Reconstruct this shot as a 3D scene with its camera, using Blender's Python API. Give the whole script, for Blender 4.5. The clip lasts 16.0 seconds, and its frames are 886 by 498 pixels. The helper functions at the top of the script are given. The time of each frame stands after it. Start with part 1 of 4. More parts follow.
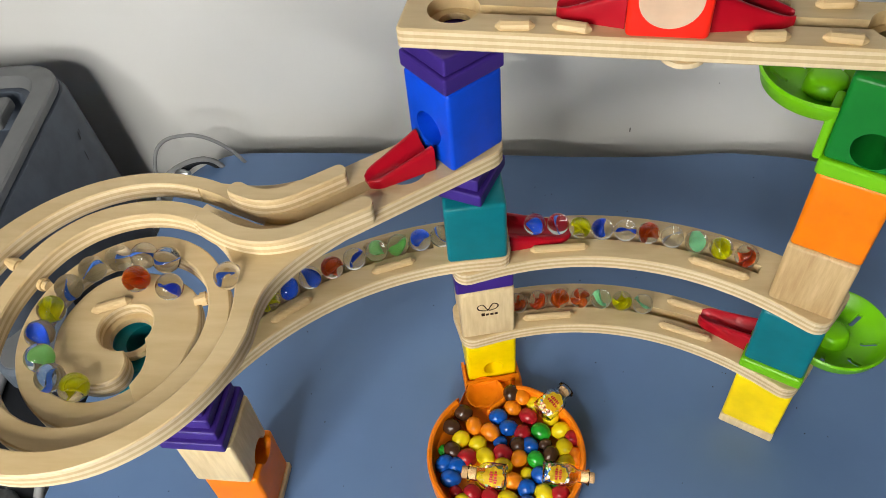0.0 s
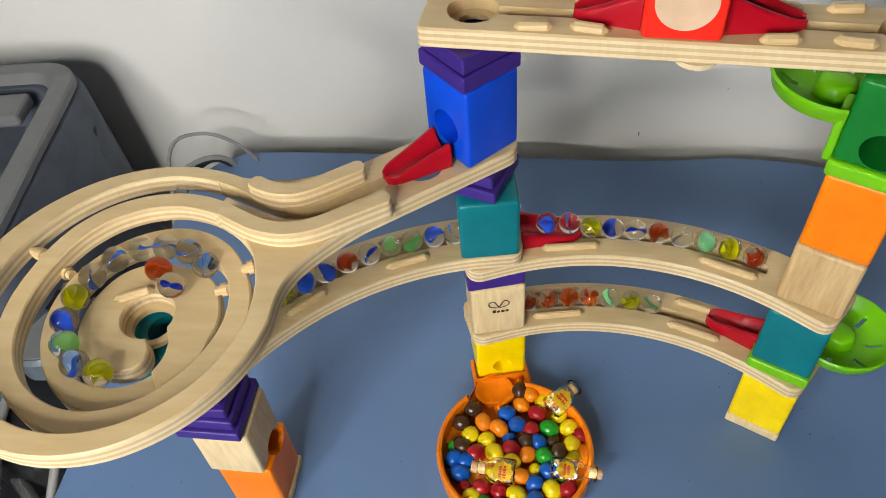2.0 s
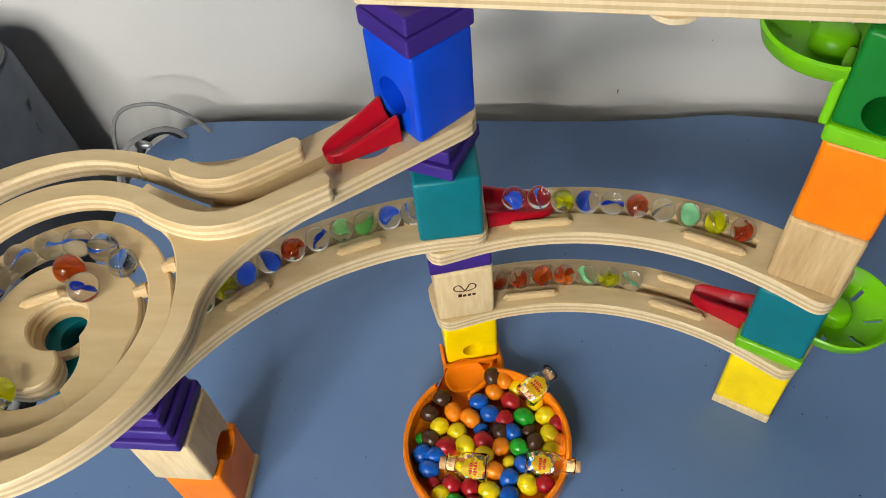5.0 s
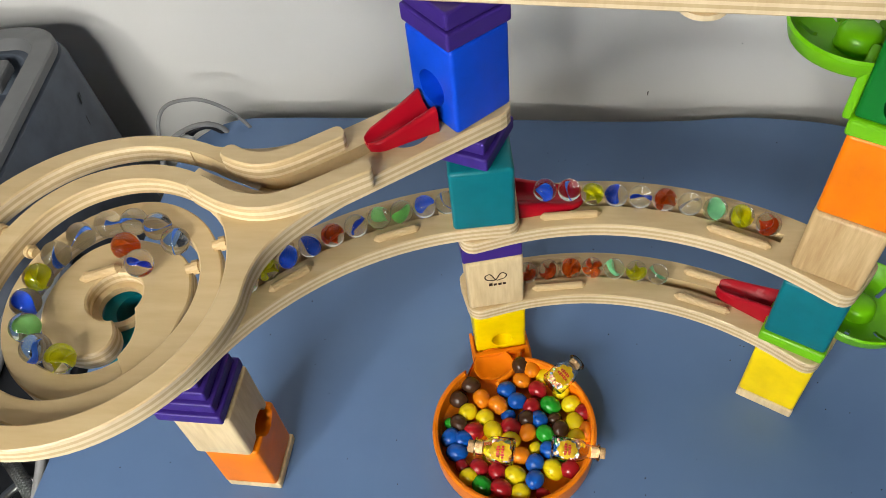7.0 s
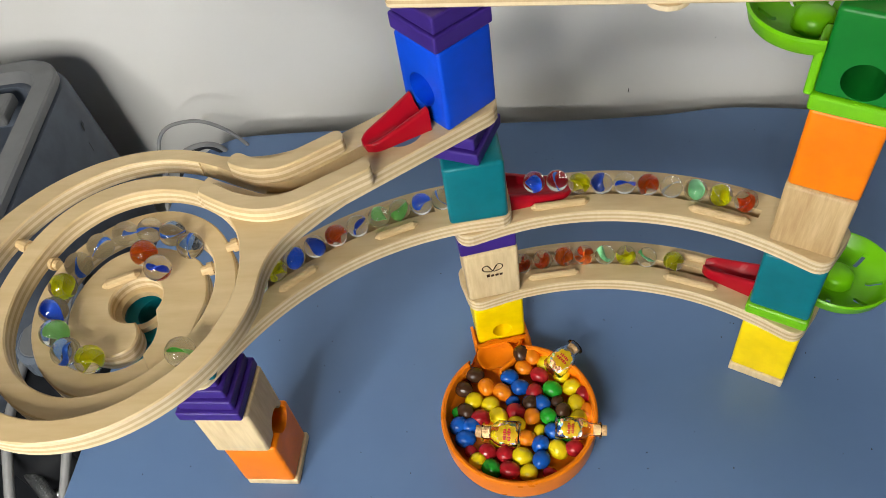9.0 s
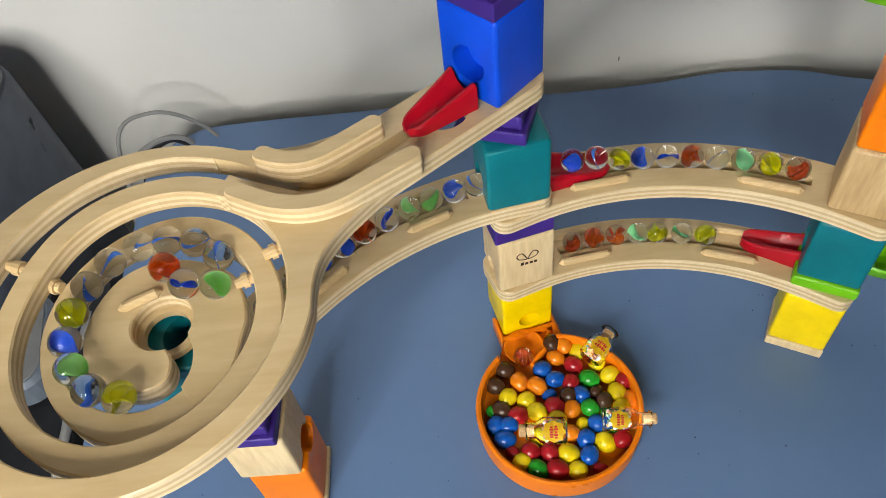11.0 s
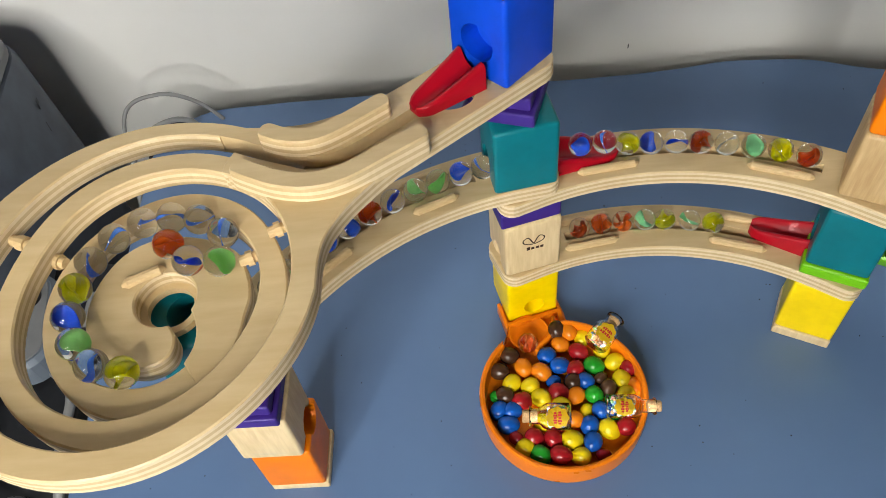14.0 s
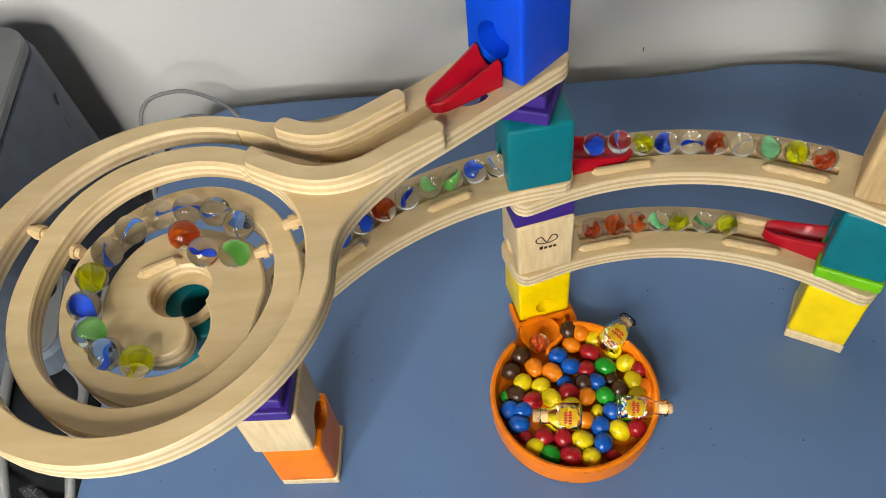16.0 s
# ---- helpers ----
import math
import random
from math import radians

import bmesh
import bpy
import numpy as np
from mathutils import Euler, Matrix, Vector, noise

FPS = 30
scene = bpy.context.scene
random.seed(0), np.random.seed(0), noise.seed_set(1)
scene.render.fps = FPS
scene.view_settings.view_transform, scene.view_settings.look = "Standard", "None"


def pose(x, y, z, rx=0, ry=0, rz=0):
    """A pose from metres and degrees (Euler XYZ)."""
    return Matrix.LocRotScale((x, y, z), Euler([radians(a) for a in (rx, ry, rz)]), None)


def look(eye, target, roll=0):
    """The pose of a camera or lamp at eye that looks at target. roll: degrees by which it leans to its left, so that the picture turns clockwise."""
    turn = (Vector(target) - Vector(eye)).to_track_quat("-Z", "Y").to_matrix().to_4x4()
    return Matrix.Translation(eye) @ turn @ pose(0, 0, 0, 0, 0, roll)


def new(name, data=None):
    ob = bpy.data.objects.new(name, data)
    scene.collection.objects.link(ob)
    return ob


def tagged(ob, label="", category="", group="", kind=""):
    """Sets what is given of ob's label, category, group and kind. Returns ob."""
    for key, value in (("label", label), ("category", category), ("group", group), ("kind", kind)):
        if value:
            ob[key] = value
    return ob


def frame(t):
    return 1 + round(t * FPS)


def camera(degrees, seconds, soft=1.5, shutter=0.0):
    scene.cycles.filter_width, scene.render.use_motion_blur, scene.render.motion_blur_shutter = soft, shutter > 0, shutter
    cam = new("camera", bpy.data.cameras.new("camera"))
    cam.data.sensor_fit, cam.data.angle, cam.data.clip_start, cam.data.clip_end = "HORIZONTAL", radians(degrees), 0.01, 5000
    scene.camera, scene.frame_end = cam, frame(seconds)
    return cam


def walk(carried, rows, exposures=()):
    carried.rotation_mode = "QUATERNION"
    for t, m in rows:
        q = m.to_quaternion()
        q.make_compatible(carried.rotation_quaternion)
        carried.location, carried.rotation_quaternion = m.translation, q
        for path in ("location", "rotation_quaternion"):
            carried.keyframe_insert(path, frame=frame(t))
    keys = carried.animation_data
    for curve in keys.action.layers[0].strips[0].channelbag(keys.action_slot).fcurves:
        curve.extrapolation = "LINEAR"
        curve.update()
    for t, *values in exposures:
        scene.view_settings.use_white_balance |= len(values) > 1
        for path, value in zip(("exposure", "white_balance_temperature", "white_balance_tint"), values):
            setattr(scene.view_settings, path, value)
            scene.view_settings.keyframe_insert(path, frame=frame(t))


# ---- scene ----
cam = camera(60.30, 16.0, soft=0.5)
PATH = [
    (0, (0.0058, 0.0019, 0.5818), (-0.1944, 1.3183, -0.9106), -6.25),
    (0.5, (-0.0024, -0.0009, 0.5840), (-0.1908, 1.3200, -0.9059), -5.73),
    (1, (-0.0048, -0.0058, 0.5853), (-0.1932, 1.3145, -0.9051), -5.39),
    (1.5, (-0.0008, -0.0075, 0.5838), (-0.1955, 1.3185, -0.9007), -5.26),
    (2, (-0.0010, -0.0101, 0.5853), (-0.2078, 1.3173, -0.8963), -5.62),
    (2.5, (-0.0010, -0.0091, 0.5831), (-0.2059, 1.3172, -0.8998), -5.90),
    (3, (0.0045, -0.0095, 0.5810), (-0.1968, 1.3150, -0.9039), -6.26),
    (3.5, (0.0151, -0.0068, 0.5824), (-0.1779, 1.3117, -0.9090), -6.52),
    (3.7, (0.0161, -0.0085, 0.5839), (-0.1758, 1.3024, -0.9144), -6.60),
    (5.8, (0.0073, 0.0615, 0.5405), (-0.1624, 1.2840, -1.0332), -6.65),
    (6, (0.0050, 0.0486, 0.5482), (-0.1745, 1.2711, -1.0245), -6.77),
    (6.5, (0.0059, 0.0221, 0.5597), (-0.2044, 1.2585, -0.9982), -7.22),
    (7, (0.0113, 0.0164, 0.5631), (-0.2323, 1.2679, -0.9778), -7.89),
    (7.5, (0.0154, 0.0186, 0.5638), (-0.2538, 1.2823, -0.9628), -8.71),
    (8, (0.0216, 0.0096, 0.5693), (-0.2587, 1.2861, -0.9446), -9.62),
    (8.5, (0.0253, -0.0017, 0.5714), (-0.2398, 1.2790, -0.9418), -10.20),
    (9, (0.0129, -0.0139, 0.5753), (-0.2196, 1.2707, -0.9399), -10.63),
    (9.2, (0.0068, -0.0152, 0.5771), (-0.2155, 1.2632, -0.9448), -10.99),
    (11.3, (-0.0687, 0.0325, 0.5454), (-0.1116, 1.2536, -1.0379), -8.03),
    (11.5, (-0.0701, 0.0381, 0.5410), (-0.1212, 1.2457, -1.0524), -8.47),
    (12, (-0.0759, 0.0473, 0.5352), (-0.1139, 1.2466, -1.0649), -7.65),
    (12.5, (-0.0788, 0.0368, 0.5373), (-0.1172, 1.2340, -1.0643), -7.28),
    (13, (-0.0671, 0.0253, 0.5401), (-0.1121, 1.2307, -1.0552), -7.30),
    (13.5, (-0.0654, 0.0250, 0.5438), (-0.1240, 1.2383, -1.0450), -7.71),
    (14, (-0.0650, 0.0211, 0.5458), (-0.1298, 1.2444, -1.0352), -7.93),
    (14.5, (-0.0611, 0.0187, 0.5452), (-0.1325, 1.2478, -1.0309), -7.98),
    (15, (-0.0635, 0.0186, 0.5448), (-0.1427, 1.2529, -1.0269), -7.93),
    (15.5, (-0.0693, 0.0170, 0.5444), (-0.1541, 1.2522, -1.0263), -7.84),
    (16, (-0.0668, 0.0167, 0.5439), (-0.1588, 1.2508, -1.0273), -8.02),
]
walk(cam, [(t, look(eye, target, roll)) for t, eye, target, roll in PATH])

# ---- light ----
world = bpy.data.worlds.new("room_dark")
scene.world = world
world.use_nodes = True
world.node_tree.nodes["Background"].inputs[0].default_value = (0.9, 0.95, 1.0, 1)
world.node_tree.nodes["Background"].inputs[1].default_value = 0.002
scene.view_settings.exposure = 0.0
LAMP = 65.0


# ---- materials ----


def material(name):
    m = bpy.data.materials.new(name)
    m.use_nodes = True
    return m, m.node_tree.nodes, m.node_tree.links, m.node_tree.nodes["Principled BSDF"]


def noise_node(nodes, links, scale, detail=4.0, stretch=(1, 1, 1), rough=0.55):
    co = nodes.new("ShaderNodeTexCoord")
    mp = nodes.new("ShaderNodeMapping")
    mp.inputs["Scale"].default_value = stretch
    n = nodes.new("ShaderNodeTexNoise")
    n.inputs["Scale"].default_value, n.inputs["Detail"].default_value = scale, detail
    n.inputs["Roughness"].default_value = rough
    links.new(co.outputs["Object"], mp.inputs[0])
    links.new(mp.outputs[0], n.inputs["Vector"])
    return n


def ramp(nodes, links, source, stops):
    r = nodes.new("ShaderNodeValToRGB")
    while len(r.color_ramp.elements) < len(stops):
        r.color_ramp.elements.new(0.5)
    for e, (p, c) in zip(r.color_ramp.elements, stops):
        e.position, e.color = p, (*c, 1)
    links.new(source, r.inputs[0])
    return r


def bump(nodes, links, source, bsdf, strength, distance):
    b = nodes.new("ShaderNodeBump")
    b.inputs["Strength"].default_value, b.inputs["Distance"].default_value = strength, distance
    links.new(source, b.inputs["Height"])
    links.new(b.outputs[0], bsdf.inputs["Normal"])


def wood(name, light, dark, stretch=(1, 14, 14), scale=40, rough=0.45, relief=0.15):
    m, n, l, b = material(name)
    fine = noise_node(n, l, scale, 6, stretch)
    wide = noise_node(n, l, scale * 0.22, 3, tuple(1 + (s - 1) * 0.35 for s in stretch))
    mix = n.new("ShaderNodeMath")
    mix.operation = "MULTIPLY_ADD"
    mix.inputs[1].default_value = 0.55
    add = n.new("ShaderNodeMath")
    add.operation = "MULTIPLY"
    add.inputs[1].default_value = 0.45
    l.new(wide.outputs[0], add.inputs[0])
    l.new(fine.outputs[0], mix.inputs[0])
    l.new(add.outputs[0], mix.inputs[2])
    r = ramp(n, l, mix.outputs[0], [(0.36, dark), (0.50, tuple((a + c) / 2 for a, c in zip(light, dark))), (0.62, light)])
    l.new(r.outputs[0], b.inputs["Base Color"])
    b.inputs["Roughness"].default_value = rough
    bump(n, l, fine.outputs[0], b, relief, 0.0004)
    return m


def paint(name, color, rough=0.35, var=0.10, relief=0.025, coat=0.06):
    m, n, l, b = material(name)
    wide = noise_node(n, l, 35, 4)
    fine = noise_node(n, l, 900, 3)
    r = ramp(n, l, wide.outputs[0], [(0.35, tuple(c * (1 - var) for c in color)), (0.65, tuple(min(1, c * (1 + var)) for c in color))])
    l.new(r.outputs[0], b.inputs["Base Color"])
    rr = n.new("ShaderNodeMapRange")
    rr.inputs["To Min"].default_value, rr.inputs["To Max"].default_value = rough * 0.8, rough * 1.3
    l.new(wide.outputs[0], rr.inputs[0])
    l.new(rr.outputs[0], b.inputs["Roughness"])
    b.inputs["Coat Weight"].default_value, b.inputs["Coat Roughness"].default_value = coat, 0.25
    b.inputs["Specular IOR Level"].default_value = 0.25
    bump(n, l, fine.outputs[0], b, relief, 0.0002)
    return m


def glass(name, tint=(1, 1, 1), ior=1.5):
    m, n, l, b = material(name)
    b.inputs["Base Color"].default_value = (*tint, 1)
    b.inputs["Transmission Weight"].default_value = 1.0
    b.inputs["Roughness"].default_value, b.inputs["IOR"].default_value = 0.0, ior
    return m


PLY = wood("birch_ply_face", (0.655, 0.505, 0.285), (0.545, 0.395, 0.20), (1, 6, 6), 22, 0.42, 0.08)
PLY_PALE = wood("ply_layer_pale", (0.76, 0.62, 0.40), (0.69, 0.545, 0.335), (6, 6, 1), 60, 0.6)
PLY_DARK = wood("ply_layer_dark", (0.585, 0.44, 0.24), (0.525, 0.38, 0.195), (6, 6, 1), 60, 0.65)
OAK = wood("rubberwood", (0.64, 0.46, 0.23), (0.44, 0.275, 0.115), (14, 14, 1.2), 32, 0.5, 0.25)
PALEWOOD = wood("maple_block", (0.76, 0.60, 0.35), (0.60, 0.44, 0.23), (10, 10, 1.2), 32, 0.5, 0.07)
DOWEL = wood("beech_dowel", (0.66, 0.49, 0.265), (0.53, 0.37, 0.18), (1, 12, 12), 50, 0.5)
CORK = wood("cork", (0.62, 0.40, 0.20), (0.30, 0.17, 0.07), (1, 1, 1), 700, 0.85, 0.4)
BLUE = paint("blue_paint", (0.002, 0.060, 0.60))
TEAL = paint("teal_paint", (0.002, 0.155, 0.19))
PURPLE = paint("purple_plastic", (0.042, 0.018, 0.20), 0.42, 0.06)
YELLOW = paint("yellow_paint", (0.93, 0.68, 0.0))
ORANGE = paint("orange_paint", (0.90, 0.215, 0.0))
BROWNORANGE = paint("dull_orange_paint", (0.42, 0.115, 0.035), 0.5)
GREEN = paint("green_paint", (0.004, 0.17, 0.018))
LIME = paint("lime_plastic", (0.16, 0.50, 0.004), 0.3, 0.05)
RED = paint("red_plastic", (0.38, 0.003, 0.013), 0.3, 0.05)
REDPAINT = paint("vermilion_paint", (1.0, 0.022, 0.008), 0.35)
CREAM = paint("cream_disc", (0.66, 0.46, 0.32), 0.5)
ORANGEPL = paint("orange_plastic", (0.80, 0.20, 0.004), 0.28, 0.05)
BURN = paint("burnt_mark", (0.05, 0.022, 0.01), 0.7)
GREY = paint("grey_plastic", (0.165, 0.170, 0.178), 0.45, 0.08)
BINSIDE = paint("slate_plastic", (0.082, 0.098, 0.128), 0.5, 0.15)
BLACK = paint("black_plastic", (0.014, 0.015, 0.018), 0.4, 0.2)
CABLE = paint("pale_cable", (0.24, 0.24, 0.245), 0.45)
DEVICE = paint("grey_device", (0.12, 0.145, 0.185), 0.35)
GLASS = glass("marble_glass", (0.89, 0.90, 0.87), 1.5)
BOTTLE = glass("bottle_glass", (0.98, 0.99, 0.98), 1.35)


def metal_material():
    m, n, l, b = material("braided_steel")
    b.inputs["Base Color"].default_value = (0.62, 0.63, 0.64, 1)
    b.inputs["Metallic"].default_value, b.inputs["Roughness"].default_value = 1.0, 0.3
    t = noise_node(n, l, 900, 2)
    bump(n, l, t.outputs[0], b, 0.3, 0.0003)
    return m


STEEL = metal_material()


def table_material():
    m, n, l, b = material("blue_table_mat")
    wide = noise_node(n, l, 5, 5)
    fine = noise_node(n, l, 1400, 3)
    r = ramp(n, l, wide.outputs[0], [(0.3, (0.093, 0.165, 0.325)), (0.7, (0.118, 0.205, 0.385))])
    l.new(r.outputs[0], b.inputs["Base Color"])
    b.inputs["Roughness"].default_value = 0.5
    bump(n, l, fine.outputs[0], b, 0.12, 0.0003)
    return m


def wall_material():
    m, n, l, b = material("white_wall_paint")
    wide = noise_node(n, l, 2.2, 5)
    fine = noise_node(n, l, 160, 5)
    r = ramp(n, l, wide.outputs[0], [(0.3, (0.79, 0.785, 0.77)), (0.7, (0.87, 0.865, 0.85))])
    l.new(r.outputs[0], b.inputs["Base Color"])
    b.inputs["Roughness"].default_value = 0.85
    bump(n, l, fine.outputs[0], b, 0.08, 0.001)
    return m


TABLE, WALL = table_material(), wall_material()
# Dark tone for the unseen walls and ceiling, chosen to cut bounced light.
ROOM = paint("bounce_damping_paint", (0.13, 0.125, 0.118), 0.8, 0.06)
FLOOR = paint("grey_floor", (0.20, 0.19, 0.18), 0.6, 0.15)
TABLE_EDGE = paint("white_table_edge", (0.75, 0.75, 0.73), 0.5)

from mathutils import geometry

# ---- mesh helpers ----


def part(name, bm, mats, parent=None, label="", smooth=False):
    me = bpy.data.meshes.new(name)
    bmesh.ops.recalc_face_normals(bm, faces=bm.faces)
    if bm.calc_volume(signed=True) < 0:
        bmesh.ops.reverse_faces(bm, faces=bm.faces)
    bm.to_mesh(me)
    bm.free()
    for m in mats if isinstance(mats, (list, tuple)) else [mats]:
        me.materials.append(m)
    if smooth:
        me.shade_smooth()
    ob = new(name, me)
    ob.parent = parent
    if label:
        tagged(ob, label)
    return ob


def empty(name, m, label, category, group=""):
    ob = new(name)
    ob.empty_display_size = 0.01
    ob.matrix_basis = m
    return tagged(ob, label, category, group)


def box(sx, sy, sz, bevel=0.002, segments=3, at=(0, 0, 0)):
    """A rounded box that stands on z = 0."""
    bm = bmesh.new()
    bmesh.ops.create_cube(bm, size=1)
    for v in bm.verts:
        v.co = Vector((v.co.x * sx, v.co.y * sy, (v.co.z + 0.5) * sz)) + Vector(at)
    if bevel:
        bmesh.ops.bevel(bm, geom=bm.edges[:], offset=bevel, segments=segments, affect="EDGES", profile=0.5)
    return bm


def tube(bm, a, b, r0, r1=None, n=24):
    """A capped round bar from a to b."""
    a, b = Vector(a), Vector(b)
    r1 = r0 if r1 is None else r1
    q = (b - a).to_track_quat("Z", "Y").to_matrix()
    rings = []
    for p, r in ((a, r0), (b, r1)):
        rings.append([bm.verts.new(p + q @ Vector((r * math.cos(2 * math.pi * i / n), r * math.sin(2 * math.pi * i / n), 0))) for i in range(n)])
    for i in range(n):
        bm.faces.new((rings[0][i], rings[0][(i + 1) % n], rings[1][(i + 1) % n], rings[1][i]))
    bm.faces.new(rings[0][::-1])
    bm.faces.new(rings[1])
    return bm


def revolve(profile, n=32, at=(0, 0, 0), closed=False):
    """A solid of revolution about z from (radius, height) pairs."""
    bm = bmesh.new()
    rows = []
    for r, z in profile:
        if r < 1e-6:
            rows.append([bm.verts.new((at[0], at[1], at[2] + z))])
        else:
            rows.append([bm.verts.new((at[0] + r * math.cos(2 * math.pi * i / n), at[1] + r * math.sin(2 * math.pi * i / n), at[2] + z)) for i in range(n)])
    pairs = list(zip(rows, rows[1:])) + ([(rows[-1], rows[0])] if closed else [])
    for a, b in pairs:
        for i in range(n):
            j = (i + 1) % n
            loop = [a[i % len(a)], a[j % len(a)], b[j % len(b)], b[i % len(b)]]
            loop = list(dict.fromkeys(loop))
            if len(loop) > 2:
                bm.faces.new(loop)
    return bm


def sweep(points, r, n=10):
    """A round cable through points."""
    bm = bmesh.new()
    pts = [Vector(p) for p in points]
    rings = []
    for k, p in enumerate(pts):
        d = pts[min(k + 1, len(pts) - 1)] - pts[max(k - 1, 0)]
        q = d.to_track_quat("Z", "Y").to_matrix()
        rings.append([bm.verts.new(p + q @ Vector((r * math.cos(2 * math.pi * i / n), r * math.sin(2 * math.pi * i / n), 0))) for i in range(n)])
    for a, b in zip(rings, rings[1:]):
        for i in range(n):
            bm.faces.new((a[i], a[(i + 1) % n], b[(i + 1) % n], b[i]))
    bm.faces.new(rings[0][::-1])
    bm.faces.new(rings[-1])
    return bm


def spline(points, steps=8):
    """A smooth line through points."""
    p = [Vector(v) for v in points]
    p = [2 * p[0] - p[1], *p, 2 * p[-1] - p[-2]]
    out = []
    for a, b, c, d in zip(p, p[1:], p[2:], p[3:]):
        for i in range(steps):
            t = i / steps
            out.append(0.5 * (2 * b + (c - a) * t + (2 * a - 5 * b + 4 * c - d) * t * t + (3 * b - a - 3 * c + d) * t ** 3))
    return out + [p[-2]]


def plate(outline, z0, z1, layers=5, chamfer=0.0008, tilt=None, hole=None):
    """Plywood cut to an outline, with an opening in it if given: a face above and below, and the layers' edges round it."""
    bm = bmesh.new()
    tilt = tilt or (lambda x, y: 0.0)
    loops, lower, upper = [], [], []
    for turn, line in ((1, outline), (-1, hole)):
        if not line:
            continue
        n = len(line)
        pts = [Vector((p[0], p[1])) for p in line]
        area = sum(a.x * b.y - b.x * a.y for a, b in zip(pts, pts[1:] + pts[:1]))
        if area * turn < 0:
            pts.reverse()
        inner = []
        for i, p in enumerate(pts):
            e0, e1 = (p - pts[i - 1]).normalized(), (pts[(i + 1) % n] - p).normalized()
            nrm = Vector((-(e0 + e1).y, (e0 + e1).x))
            inner.append(p + (nrm.normalized() if nrm.length > 1e-6 else nrm) * chamfer)
        rings = [[bm.verts.new((p.x, p.y, z0 + tilt(p.x, p.y))) for p in inner]] if chamfer else []
        for k in range(layers + 1):
            z = z0 + chamfer + (z1 - z0 - 2 * chamfer) * k / layers
            rings.append([bm.verts.new((p.x, p.y, z + tilt(p.x, p.y))) for p in pts])
        if chamfer:
            rings.append([bm.verts.new((p.x, p.y, z1 + tilt(p.x, p.y))) for p in inner])
        for k, (a, b) in enumerate(zip(rings, rings[1:])):
            for i in range(n):
                f = bm.faces.new((a[i], a[(i + 1) % n], b[(i + 1) % n], b[i]))
                f.material_index = 0 if k in (0, layers + 1) else (1 if k % 2 else 2)
        loops.append([Vector((p.x, p.y, 0)) for p in pts])
        lower += rings[0]
        upper += rings[-1]
    for a, b, c in geometry.tessellate_polygon(loops):
        bm.faces.new((lower[a], lower[c], lower[b]))
        bm.faces.new((upper[a], upper[b], upper[c]))
    return bm


def rail_strip(line, half, z0, z1, layers=5, chamfer=0.001, corner=0.004):
    """A plywood strip along a line, with rounded ends and softened upper edges."""
    p = [Vector(v[:2]) for v in line]
    p = [a for a, b in zip(p, p[1:]) if (b - a).length > 1e-5] + p[-1:]
    run = [0.0]
    for a, b in zip(p, p[1:]):
        run.append(run[-1] + (b - a).length)
    total = run[-1]
    cap = [corner * (1 - math.cos(math.pi / 2 * k / 5)) for k in range(6)]
    spots = cap + [s for s in run if corner * 1.1 < s < total - corner * 1.1] + [total - c for c in reversed(cap)]
    bm = bmesh.new()
    rows = []
    for s in spots:
        k = min(max(i for i, r in enumerate(run) if r <= s + 1e-9), len(p) - 2)
        q = p[k].lerp(p[k + 1], (s - run[k]) / max(1e-6, run[k + 1] - run[k]))
        d = (p[min(k + 2, len(p) - 1)] - p[max(k - 1, 0)]).normalized()
        side = Vector((-d.y, d.x))
        near = min(s, total - s, corner)
        w = half - corner + math.sqrt(max(0.0, corner ** 2 - (corner - near) ** 2))
        levels = [z0 + (z1 - chamfer - z0) * i / layers for i in range(layers + 1)]
        prof = [(w, z) for z in levels] + [(w - chamfer, z1), (-w + chamfer, z1)] + [(-w, z) for z in reversed(levels)]
        rows.append([bm.verts.new((*(q + side * o), z)) for o, z in prof])
    n = len(rows[0])
    for a, b in zip(rows, rows[1:]):
        for i in range(n):
            f = bm.faces.new((a[i], a[(i + 1) % n], b[(i + 1) % n], b[i]))
            j = i if i < layers else n - 2 - i
            f.material_index = (1 if j % 2 else 2) if 0 <= j < layers else 0
    bm.faces.new(rows[0][::-1])
    bm.faces.new(rows[-1])
    return bm


PLYS = [PLY, PLY_PALE, PLY_DARK]


def cut(ob, *cutters):
    """Takes the cutters' solids away from a mesh object, for good."""
    for bm in cutters:
        bmesh.ops.recalc_face_normals(bm, faces=bm.faces)
        if bm.calc_volume(signed=True) < 0:
            bmesh.ops.reverse_faces(bm, faces=bm.faces)
        me = bpy.data.meshes.new("cutter")
        bm.to_mesh(me)
        bm.free()
        tool = new("cutter", me)
        mod = ob.modifiers.new("cut", "BOOLEAN")
        mod.operation, mod.solver, mod.object = "DIFFERENCE", "EXACT", tool
        keep_parent, keep_m = ob.parent, ob.matrix_basis.copy()
        ob.parent = None
        ob.matrix_basis = Matrix.Identity(4)
        for nudge in range(6):
            tool.matrix_basis = Matrix.Translation((0.00013 * nudge, -0.00007 * nudge, 0.00011 * nudge))
            bpy.context.view_layer.update()
            done = bpy.data.meshes.new_from_object(ob.evaluated_get(bpy.context.evaluated_depsgraph_get()))
            if len(done.vertices) > 8:
                break
        ob.modifiers.clear()
        done.name = ob.name
        ob.data = done
        ob.parent, ob.matrix_basis = keep_parent, keep_m
        bpy.data.objects.remove(tool)
    return ob


def rod(a, b, r, n=32):
    return tube(bmesh.new(), a, b, r, None, n)


